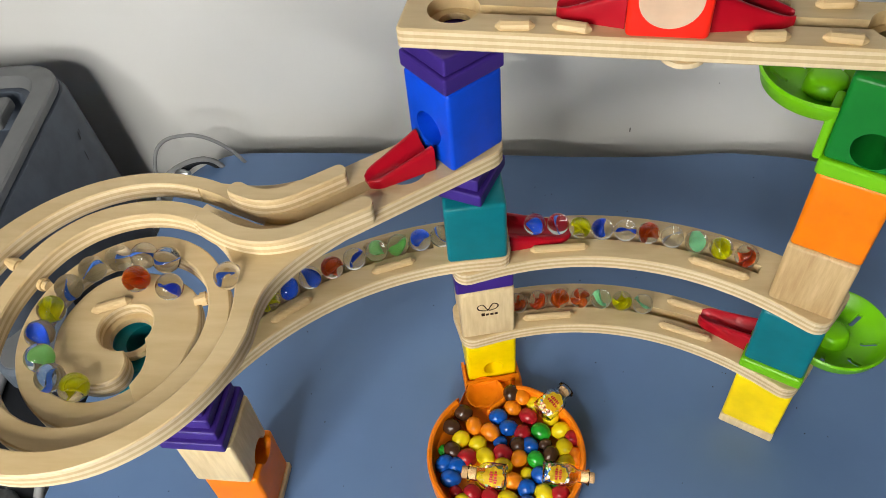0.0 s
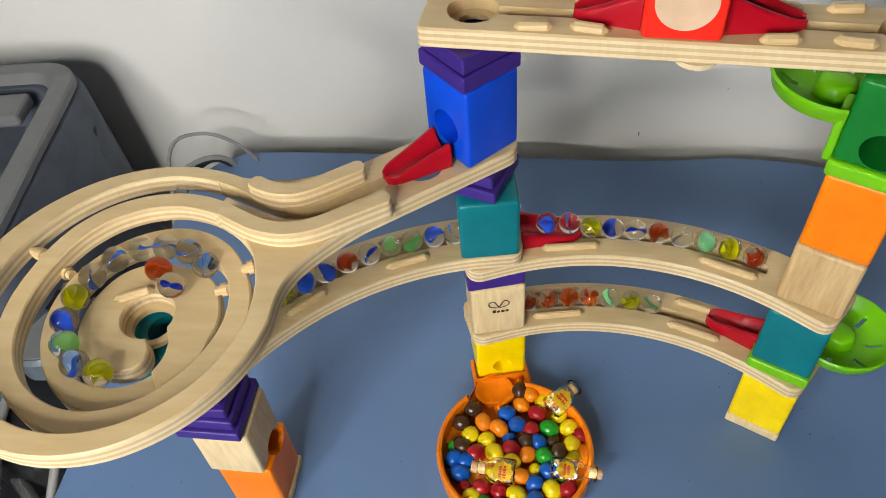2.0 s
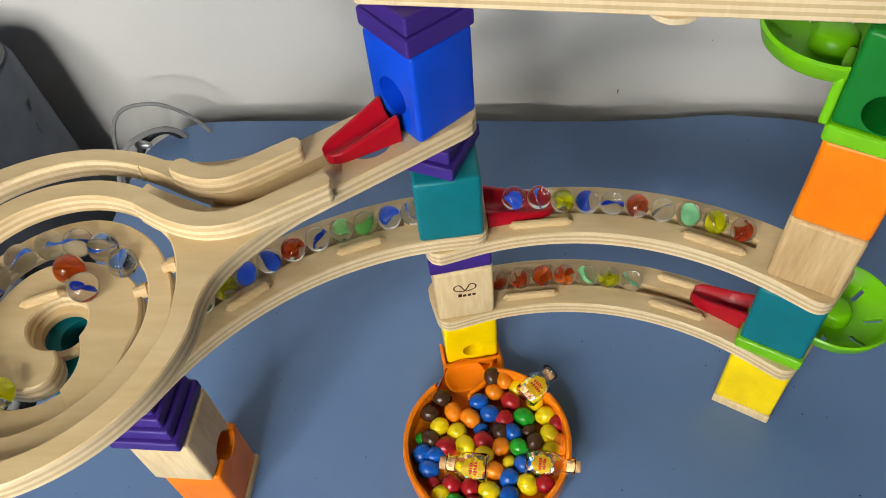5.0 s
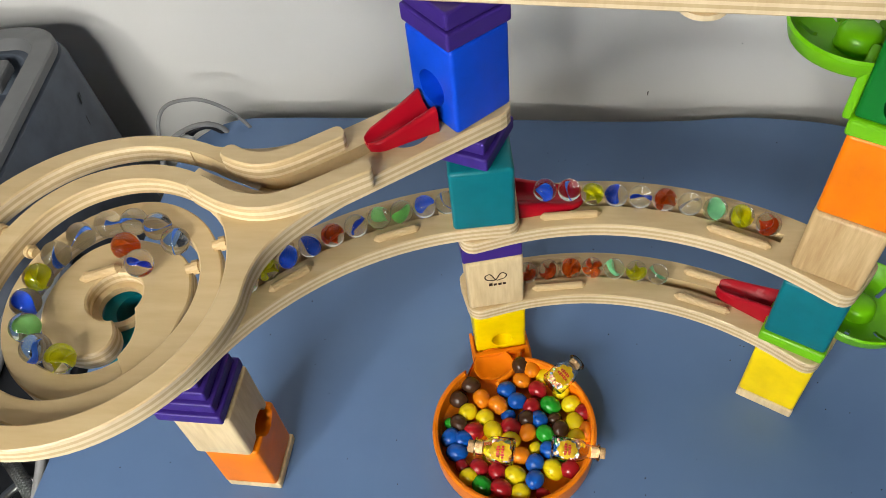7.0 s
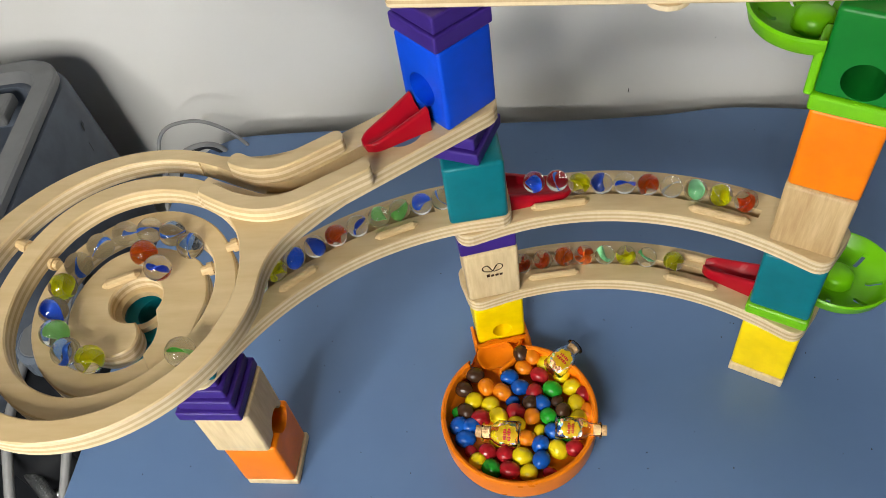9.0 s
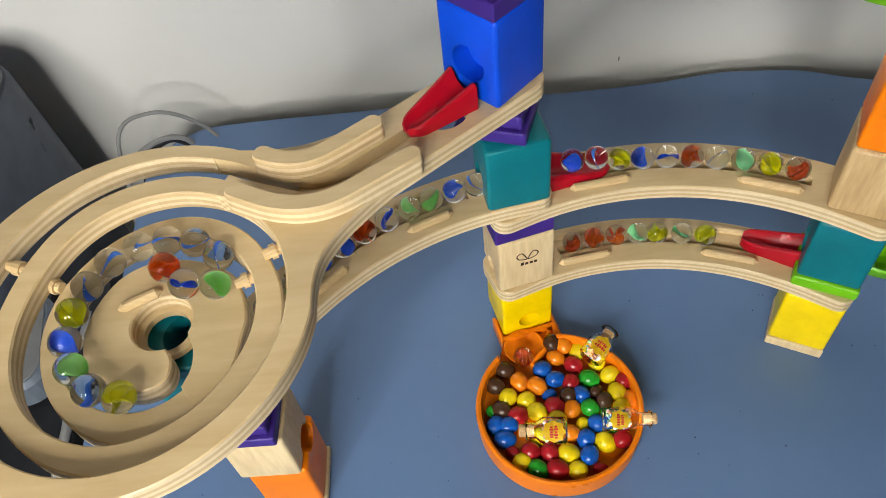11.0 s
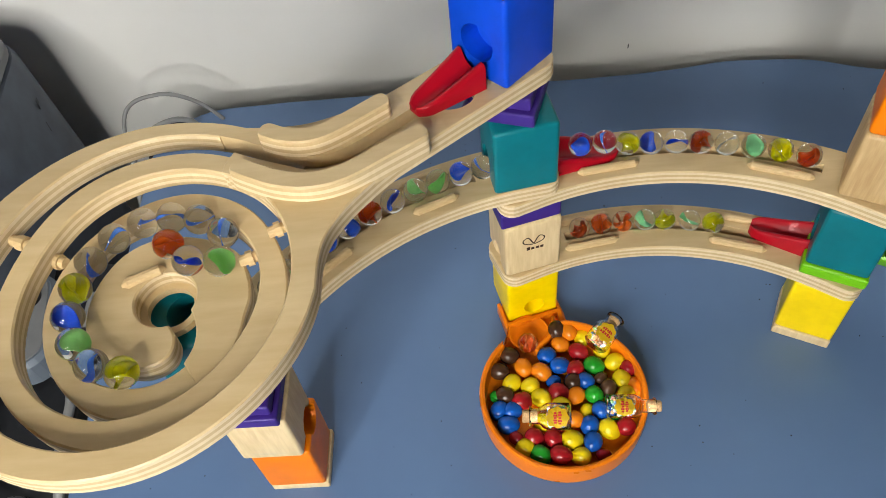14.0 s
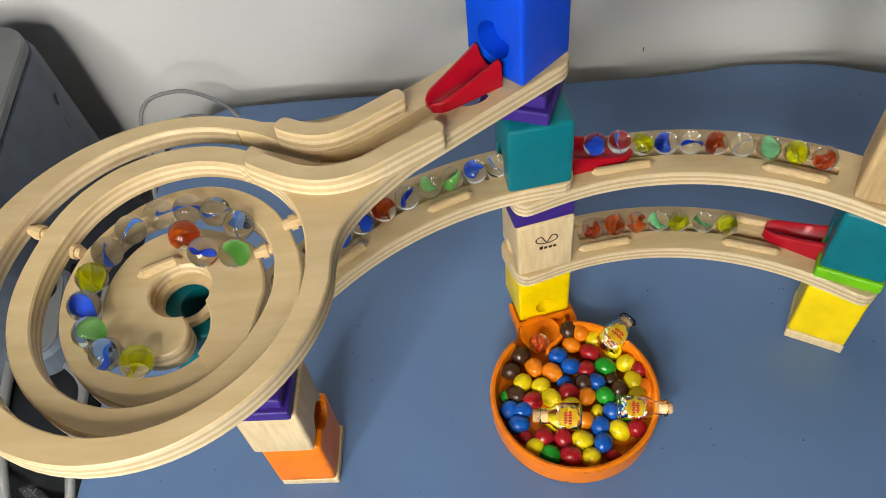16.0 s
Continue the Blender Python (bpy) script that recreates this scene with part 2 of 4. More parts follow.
def arc3(a, b, c, n=28):
    """Points on the circle from a over b to c."""
    (ax, ay), (bx, by), (cx, cy) = a, b, c
    d = 2 * (ax * (by - cy) + bx * (cy - ay) + cx * (ay - by))
    ux = ((ax * ax + ay * ay) * (by - cy) + (bx * bx + by * by) * (cy - ay) + (cx * cx + cy * cy) * (ay - by)) / d
    uy = ((ax * ax + ay * ay) * (cx - bx) + (bx * bx + by * by) * (ax - cx) + (cx * cx + cy * cy) * (bx - ax)) / d
    r = math.hypot(ax - ux, ay - uy)
    s, m, e = (math.atan2(q - uy, p - ux) for p, q in (a, b, c))
    wrap = lambda v: (v + math.pi) % (2 * math.pi) - math.pi
    e = s + wrap(m - s) + wrap(e - m)
    return [(ux + r * math.cos(s + (e - s) * i / n), uy + r * math.sin(s + (e - s) * i / n)) for i in range(n + 1)]


def band(line, half, extend=0.0, corner=0.0, grow=0):
    """The outline of a band of that half width along a line, with round corners."""
    p = [Vector(v[:2]) for v in line]
    if extend:
        p = [p[0] + (p[0] - p[1]).normalized() * extend, *p, p[-1] + (p[-1] - p[-2]).normalized() * extend]
    left, right = [], []
    for i, q in enumerate(p):
        d = (p[min(i + 1, len(p) - 1)] - p[max(i - 1, 0)]).normalized()
        nrm = Vector((-d.y, d.x))
        left.append(q + nrm * half)
        right.append(q - nrm * half)
    if corner:
        def cap(centre, d, side):
            nrm = Vector((-d.y, d.x)) * side
            base = centre + nrm * (half - corner)
            return [base - d * corner + d * corner * math.sin(a) + nrm * corner * math.cos(a) for a in [math.pi / 2 * k / 5 for k in range(6)]]
        d1, d0 = (p[-1] - p[-2]).normalized(), (p[0] - p[1]).normalized()
        end = cap(p[-1], d1, 1) + cap(p[-1], d1, -1)[::-1]
        start = cap(p[0], d0, 1) + cap(p[0], d0, -1)[::-1]
        far = [(q - p[0]).length > corner * 1.05 and (q - p[-1]).length > corner * 1.05 for q in p]
        left, right = ([v for v, ok in zip(side, far) if ok] for side in (left, right))
        return left + end + right[::-1] + start
    return left + right[::-1]


# ---- room ----


def wall_box(name, x0, y0, z0, x1, y1, z1, mat, label, category):
    bm = box(x1 - x0, y1 - y0, z1 - z0, 0, at=((x0 + x1) / 2, (y0 + y1) / 2, z0))
    return tagged(part(name, bm, mat), label, category, kind="structure")


wall_box("wall_north", -2.6, 0.712, -0.75, 2.6, 0.84, 1.95, WALL, "off-white painted wall behind the table", "wall").matrix_basis = pose(-0.2, 0.712, 0, 0, 0, -2.5) @ pose(0.2, -0.712, 0)
# Unseen sides and ceiling of the room, darkened so less light bounces back.
wall_box("wall_south", -2.6, -3.2, -0.75, 2.6, -3.08, 1.95, ROOM, "unseen room wall, painted dark to weaken bounced light", "wall")
wall_box("wall_west", -2.72, -3.2, -0.75, -2.603, 1.0, 1.95, ROOM, "unseen room wall, painted dark to weaken bounced light", "wall")
wall_box("wall_east", 2.603, -3.2, -0.75, 2.72, 1.0, 1.95, ROOM, "unseen room wall, painted dark to weaken bounced light", "wall")
wall_box("ceiling", -2.72, -3.2, 1.952, 2.72, 1.0, 2.05, ROOM, "unseen ceiling, painted dark to weaken bounced light", "ceiling")
wall_box("floor", -2.72, -3.2, -0.85, 2.72, 1.0, -0.752, FLOOR, "grey floor under the table", "floor")


def build_table():
    e = empty("table", pose(0, 0, 0), "blue-topped table with a rounded corner, close before the wall", "table")
    pts = []
    x0, y1, r = -0.385, 0.667, 0.075
    for k in range(13):
        a = math.radians(180 - 90 * k / 12)
        pts.append((x0 + r + r * math.cos(a), y1 - r + r * math.sin(a)))
    pts += [tuple(p.xy) for p in spline([(-0.25, 0.667, 0), (-0.02, 0.660, 0), (0.08, 0.6555, 0), (0.165, 0.6555, 0), (0.222, 0.660, 0), (0.262, 0.657, 0), (0.315, 0.648, 0), (0.365, 0.627, 0), (0.43, 0.612, 0), (0.55, 0.62, 0), (0.95, 0.62, 0)], 5)]
    pts += [(0.95, -0.25), (x0, -0.25)]
    part("tabletop", plate(pts, -0.026, 0.0, 3, 0.002), [TABLE, TABLE_EDGE, TABLE_EDGE], e)
    for x, y in ((-0.33, -0.2), (0.9, -0.2), (-0.33, 0.58), (0.9, 0.58)):
        part("leg", box(0.04, 0.04, 0.722, 0.003, at=(x, y, -0.75)), GREY, e)


build_table()


def ring_lamp():
    """The ring lamp on a floor stand that lights the table from the front."""
    m, n, l, b = material("lamp_tube")
    b.inputs["Emission Color"].default_value, b.inputs["Emission Strength"].default_value = (1.0, 0.975, 0.90, 1), LAMP
    place, target = (-0.40, -0.65, 0.66), (-0.05, 0.35, 0.16)
    at = look(place, target)
    e = empty("ring_lamp", at, "white ring lamp on a thin stand before the table", "lamp")
    part("tube", revolve([(0.27, 0.0), (0.27, -0.02), (0.215, -0.02), (0.215, 0.0)], 48, closed=True), m, e, "glowing white ring")
    part("housing", revolve([(0.28, 0.002), (0.28, 0.03), (0.205, 0.03), (0.205, 0.002)], 48, closed=True), TABLE_EDGE, e)
    top = Vector((0, -0.27, 0.016))
    part("pole", rod(top, at.inverted() @ Vector(((at @ top).x, (at @ top).y, -0.745)), 0.009), GREY, e)


ring_lamp()

# ---- marble run: towers ----
SIDE, RUN = 0.042, "marble run blocks"
RIGHT, LEFT = (0.1985, 0.337), (-0.2032, 0.2540)


def block(at, turn, z0, z1, mat, label, holes=(), name="wooden_block", bevel=0.0028, side=SIDE):
    """A square block; holes are (start, end, radius) of bores in its own space."""
    e = empty(name, pose(at[0], at[1], z0, 0, 0, turn), label, "toy block", RUN)
    body = part("body", box(side, side, z1 - z0 - 0.0004, bevel, 4), mat, e)
    if holes:
        cut(body, *[rod(a, b, r) for a, b, r in holes])
    body.data.shade_smooth()
    body.data.set_sharp_from_angle(angle=radians(40))
    return e


def stepped_adapter(at, turn, z0, z1, steps, side, shrink, label):
    e = empty("stepped_adapter", pose(at[0], at[1], z0, 0, 0, turn), label, "toy block", RUN)
    h = (z1 - z0) / steps
    for k in range(steps):
        part("step", box(side - shrink * k, side - shrink * k, h - 0.0003, 0.0016, 3, at=(0, 0, h * k)), PURPLE, e)
    return e


S = SIDE / 2
# centre tower
block((-0.0215, 0.3775), 12, 0.010, 0.0695, YELLOW, "glossy yellow wooden block with a round bore, under a plain block", [((0.001, -S - 0.01, 0.016), (0.001, -0.006, 0.016), 0.0085)])
marked = block((-0.0225, 0.3725), 12, 0.0817, 0.137, PALEWOOD, "pale unpainted wooden block with a burnt-in mark", [((-S - 0.01, 0.0, 0.008), (0, 0, 0.008), 0.008)])
stepped_adapter((-0.0245, 0.3740), 13, 0.137, 0.1511, 1, 0.0435, 0.005, "flat dark purple plastic spacer under two track ends")
block((-0.0262, 0.3708), 8.0, 0.1747, 0.2285, TEAL, "glossy teal wooden block above two track ends", [((-S - 0.01, 0.002, 0.012), (0, 0.002, 0.012), 0.010)])
stepped_adapter((-0.0325, 0.3772), -20, 0.2285, 0.2485, 2, 0.0445, 0.006, "dark purple stepped plastic adapter under a plywood arm")
block((-0.0343, 0.3762), 43.6, 0.2614, 0.3195, BLUE, "glossy blue wooden block with a bore above a red chute", [((-S - 0.01, 0.0, 0.0235), (-0.008, 0, 0.0235), 0.0115)])
stepped_adapter((-0.0342, 0.3765), 42, 0.3195, 0.3426, 2, 0.0440, 0.003, "dark purple stepped plastic adapter under a plywood beam")
# right tower
base = block(RIGHT, -28, 0.0, 0.0095, PALEWOOD, "thin pale plywood foot plate under a tower", name="foot_plate", bevel=0.0012, side=0.0425)
block(RIGHT, -28, 0.0097, 0.0695, YELLOW, "glossy yellow wooden block on a thin foot plate")
block((RIGHT[0], RIGHT[1]), -28, 0.0925, 0.1508, TEAL, "glossy teal wooden block beside a lime dish", [((-S - 0.01, 0.002, 0.014), (0.0, 0.002, 0.014), 0.010), ((0, 0.0, 0.014), (S + 0.01, 0.0, 0.014), 0.010)])
block((RIGHT[0] + 0.001, RIGHT[1] + 0.001), -29, 0.1631, 0.2165, OAK, "unpainted rubberwood block with open grain", side=0.0425)
block((RIGHT[0] + 0.001, RIGHT[1] + 0.001), -28, 0.2167, 0.2765, ORANGE, "glossy orange wooden block")
block(RIGHT, -30, 0.2878, 0.3426, GREEN, "glossy dark green wooden block with a bore", [((0.002, -S - 0.01, 0.0135), (0.002, 0.014, 0.0135), 0.0115)])
# left tower
block(LEFT, -2, 0.0, 0.0085, PALEWOOD, "thin pale plywood foot plate under a tower", name="foot_plate", bevel=0.0012, side=0.0425)
block((-0.2042, 0.2530), -2, 0.0087, 0.066, ORANGE, "orange wooden block with a notch on a thin foot plate", [((-0.010, 0.004, 0.058), (S + 0.01, 0.004, 0.058), 0.0115)])
block((-0.2072, 0.2505), -2, 0.0662, 0.122, PALEWOOD, "pale unpainted wooden block with a notch", [((-0.010, 0.004, 0.001), (S + 0.01, 0.004, 0.001), 0.0115)])
stepped_adapter((-0.2110, 0.2488), -2, 0.122, 0.1625, 4, 0.046, 0.006, "dark purple stepped plastic adapter under a track end")
block((-0.2120, 0.2440), 8, 0.1747, 0.2255, TEAL, "teal wooden block below the hole of a spiral", [((0, 0, 0.004), (0, 0, 0.07), 0.0115), ((0, 0, 0.016), (0.05, 0, 0.016), 0.010)])


def burnt_mark(e):
    """A burnt-in outline of two leaves above a bar."""
    bm = bmesh.new()
    y = -S - 0.0002
    for side in (-1, 1):
        line = spline([(0, 0.033), (side * 0.004, 0.0405), (side * 0.0078, 0.0385), (side * 0.0065, 0.0345), (0.0005 * side, 0.0325)], 6)
        for a, b in zip(line, line[1:]):
            d = (b - a).normalized() * 0.0005
            quad = [(a.x - d.y, a.y + d.x), (a.x + d.y, a.y - d.x), (b.x + d.y, b.y - d.x), (b.x - d.y, b.y + d.x)]
            bm.faces.new([bm.verts.new((x, y, z)) for x, z in quad])
    for k, (w, h) in enumerate(((0.0026, 0.0036), (0.0024, 0.0026), (0.0026, 0.0026), (0.0024, 0.0026))):
        x = -0.0052 + k * 0.0034
        bm.faces.new([bm.verts.new((x + u * w, y, 0.0265 + v * h)) for u, v in ((0, 0), (1, 0), (1, 1), (0, 1))])
    bmesh.ops.solidify(bm, geom=bm.faces[:], thickness=0.0003)
    part("burnt_mark", bm, BURN, e, "dark brown burnt-in emblem")


burnt_mark(marked)

# ---- marble run: tracks ----
TRACK = "curved plywood tracks"
T_UP, T_LOW, T_LEFT = 0.1628, 0.0815, 0.1745
LINE_UP = arc3((-0.0245, 0.3710), (0.0920, 0.3825), (0.1985, 0.3335))
LINE_LOW = arc3((-0.0235, 0.3710), (0.0882, 0.3825), (0.1985, 0.3335), 27)
LINE_LEFT = arc3((-0.0245, 0.3715), (-0.1100, 0.3455), (-0.2080, 0.2525))


def stick(e, a, b, z, r=0.0030):
    """A half-sunk dowel with blunt points, from a to b."""
    a, b = Vector((*a, z)), Vector((*b, z))
    d = (b - a).normalized() * 0.003
    bm = bmesh.new()
    tube(bm, a + d, b - d, r, r, 10)
    tube(bm, a, a + d, r * 0.25, r, 10)
    tube(bm, b - d, b, r, r * 0.25, 10)
    return part("guide_stick", bm, DOWEL, e, "turned beech guide stick")


def track(line, top, label, sticks):
    e = empty("curved_track", pose(0, 0, 0), label, "toy track", TRACK)
    deck = part("deck", plate(band(line, 0.0212, 0.0225, 0.010), top - 0.0118, top, 5), PLYS, e)
    inner = [Vector(p) for p in line][4:-4]
    cut(deck, plate(band(inner, 0.0040), top - 0.0082, top + 0.0113, 1, 0.0))
    for at, off, length in sticks:
        i = int(at * (len(line) - 1))
        p, d = Vector(line[i]), (Vector(line[min(i + 1, len(line) - 1)]) - Vector(line[i - 1])).normalized()
        nrm = Vector((-d.y, d.x))
        stick(e, p + nrm * off - d * length / 2, p + nrm * off + d * length / 2, top + 0.0012)
    return e


track(LINE_UP, T_UP, "curved plywood marble track between two towers, holding a row of marbles", [(0.255, -0.0125, 0.042), (0.775, -0.0125, 0.042), (0.27, 0.0125, 0.042), (0.74, 0.0125, 0.042)])
track(LINE_LOW, T_LOW, "lower curved plywood marble track with red-orange and green marbles", [(0.235, -0.0125, 0.041), (0.735, -0.0125, 0.041), (0.715, 0.0125, 0.041), (0.25, 0.0125, 0.041)])
track(LINE_LEFT, T_LEFT, "curved plywood marble track running below the spiral", [(0.31, 0.0125, 0.032), (0.66, 0.0125, 0.032), (0.30, -0.0125, 0.032), (0.66, -0.0125, 0.032)])


def chute(at, turn, z, length, width0, width1, high0, high1, label, name="red_chute"):
    """A plastic ramp with a trough, falling along its own x axis."""
    e = empty(name, pose(at[0], at[1], z, 0, 0, turn), label, "toy chute")
    bm = bmesh.new()
    rows = []
    n = 12
    for k in range(n + 1):
        s = k / n
        w = (width0 + (width1 - width0) * s) / 2
        if s > 0.8:
            w *= math.sqrt(max(0.02, 1 - ((s - 0.8) / 0.2) ** 2 * 0.75))
        h = high0 + (high1 - high0) * (1 - (1 - s) ** 1.25)
        f = max(0.0012, h - min(0.009, h * 0.62))
        x = s * length
        prof = [(-w, 0), (-w, h * 0.82), (-w * 0.93, h * 0.96), (-w * 0.80, h), (-w * 0.66, h * 0.97), (-w * 0.42, f + (h - f) * 0.3), (0, f), (w * 0.42, f + (h - f) * 0.3), (w * 0.66, h * 0.97), (w * 0.80, h), (w * 0.93, h * 0.96), (w, h * 0.82), (w, 0)]
        rows.append([bm.verts.new((x, y, zz)) for y, zz in prof])
    for a, b in zip(rows, rows[1:]):
        for i in range(len(a)):
            j = (i + 1) % len(a)
            bm.faces.new((a[i], a[j], b[j], b[i]))
    bm.faces.new(rows[0])
    bm.faces.new(rows[-1][::-1])
    ob = part("trough", bm, RED, e)
    ob.data.shade_smooth()
    ob.data.set_sharp_from_angle(angle=radians(50))
    return e


chute((-0.003, 0.3835), 7, T_UP + 0.0002, 0.046, 0.029, 0.020, 0.013, 0.003, "glossy red plastic chute against a teal block", )
chute((0.1840, 0.3495), 149, T_LOW + 0.0002, 0.043, 0.0225, 0.0165, 0.0175, 0.0075, "glossy red plastic chute against a teal block")

# ---- marble run: spiral ----
HUB = Vector((-0.2222, 0.2475))
ARM_TOP, THICK = 0.2612, 0.0125


def curve(x, *pairs):
    return float(np.interp(x, [p[0] for p in pairs], [p[1] for p in pairs]))


def rise(a):
    """Height of the strip's face at a degrees of unrolled turn."""
    return curve(a, (0, 0.2612), (400, 0.2612), (404, 0.2606), (424, 0.2607), (440, 0.2612), (480, 0.2612), (500, 0.2603), (520, 0.2584), (540, 0.2562), (580, 0.2524), (620, 0.2502), (640, 0.2498), (760, 0.2498), (800, 0.2490), (840, 0.2472), (880, 0.2453), (920, 0.2430), (960, 0.2406), (985, 0.2398), (1000, 0.2390), (1014, 0.2380), (1030, 0.2372), (1080, 0.2372))


def smooth_curve(x, pairs):
    """A value that runs smoothly through (place, value) pairs."""
    k = max(1, min(len(pairs) - 2, sum(p[0] <= x for p in pairs) - 1))
    (x0, y0), (x1, y1) = pairs[k], pairs[k + 1]
    xa, ya = pairs[k - 1]
    xb, yb = pairs[min(k + 2, len(pairs) - 1)]
    if x < x0 or x > x1:
        return curve(x, *pairs)
    t, h = (x - x0) / (x1 - x0), x1 - x0
    m0 = (y1 - ya) / (x1 - xa)
    m1 = (yb - y0) / (xb - x0)
    return (2 * t ** 3 - 3 * t * t + 1) * y0 + (t ** 3 - 2 * t * t + t) * h * m0 + (3 * t * t - 2 * t ** 3) * y1 + (t ** 3 - t * t) * h * m1


INNER_EDGE = ((60, 0.0900), (90, 0.0917), (120, 0.0898), (150, 0.0862), (180, 0.0853), (210, 0.0886), (240, 0.0926), (260, 0.0930), (280, 0.0902), (300, 0.0853), (330, 0.0782), (360, 0.0722), (390, 0.0690), (420, 0.0668), (450, 0.0641), (480, 0.0610), (505, 0.0590), (525, 0.0590), (550, 0.0628), (580, 0.0702), (605, 0.0738), (625, 0.0736), (650, 0.0682), (680, 0.0603), (710, 0.0552), (740, 0.0514), (770, 0.0480), (800, 0.0453), (850, 0.0446), (878, 0.0438), (900, 0.0450), (925, 0.0484), (950, 0.0520), (975, 0.0533), (996, 0.0515), (1016, 0.0455), (1030, 0.0400))
OUTER_EDGE = ((400, 0.0800), (424, 0.0790), (450, 0.0770), (480, 0.0740), (510, 0.0713), (530, 0.0715), (560, 0.0769), (590, 0.0832), (610, 0.0872), (630, 0.0890), (650, 0.0868), (680, 0.0795), (710, 0.0700), (740, 0.0635), (770, 0.0607), (800, 0.0587), (830, 0.0556), (858, 0.0538), (890, 0.0546), (920, 0.0573), (945, 0.0615), (970, 0.0672), (990, 0.0702), (1005, 0.0690), (1020, 0.0640), (1040, 0.0585))
RIM = ((60, 0.1008), (100, 0.1026), (140, 0.1030), (180, 0.1045), (215, 0.1070), (240, 0.1076), (260, 0.1064), (280, 0.1028), (300, 0.0974), (320, 0.0926), (345, 0.0880))


def inside(a):
    """Radius of the strip's inner edge."""
    return smooth_curve(a, INNER_EDGE)


def outside(a):
    """Radius of the strip's outer edge."""
    return smooth_curve(a, RIM if a < 396 else OUTER_EDGE)


def slot(a):
    """Width of the slot that follows that inner edge."""
    return max(0.0004, inside(a) - outside(a + 360))


def on_hub(r, a):
    return HUB + Vector((r * math.cos(radians(a)), r * math.sin(radians(a))))


def strip(bm, a0, a1, step=4.0, layers=5, ch=0.0009):
    """A length of the coiled plywood strip."""
    n = int((a1 - a0) / step)
    rows = []
    for k in range(n + 1):
        a = a0 + (a1 - a0) * k / n
        ro, ri, z = outside(a), inside(a), rise(a)
        tip = curve(a, (424, 0.0), (520, 0.06), (1072, 0.06)) * (ro - ri) / 2
        prof = [(ro - ch, z)] + [(ro, z - ch - (THICK - 2 * ch) * i / layers) for i in range(layers + 1)] + [(ro - ch, z - THICK), (ri + ch, z - THICK)]
        prof += [(ri, z - THICK + ch + (THICK - 2 * ch) * i / layers) for i in range(layers + 1)] + [(ri + ch, z)]
        rows.append([bm.verts.new((*on_hub(r, a), h + tip * (2 * r - ro - ri) / (ro - ri))) for r, h in prof])
    m = len(rows[0])
    for a, b in zip(rows, rows[1:]):
        for i in range(m):
            f = bm.faces.new((a[i], a[(i + 1) % m], b[(i + 1) % m], b[i]))
            if 1 <= i <= layers:
                f.material_index = 1 if i % 2 else 2
            elif layers + 3 <= i <= 2 * layers + 2:
                f.material_index = 1 if (i - layers - 3) % 2 == 0 else 2
    bm.faces.new(rows[0])
    bm.faces.new(rows[-1][::-1])


HOLE = (-0.2185, 0.2432)
DISC_EDGE = ((-72, 0.0660), (-60, 0.0625), (-50, 0.0590), (-40, 0.0552), (-22, 0.0490), (-10, 0.0480), (10, 0.0449), (26, 0.0437), (40, 0.0405), (62, 0.0365), (84, 0.0350), (129, 0.0345), (155, 0.0338), (178, 0.0350), (201, 0.0377), (222, 0.0405), (241, 0.0428), (270, 0.0428))


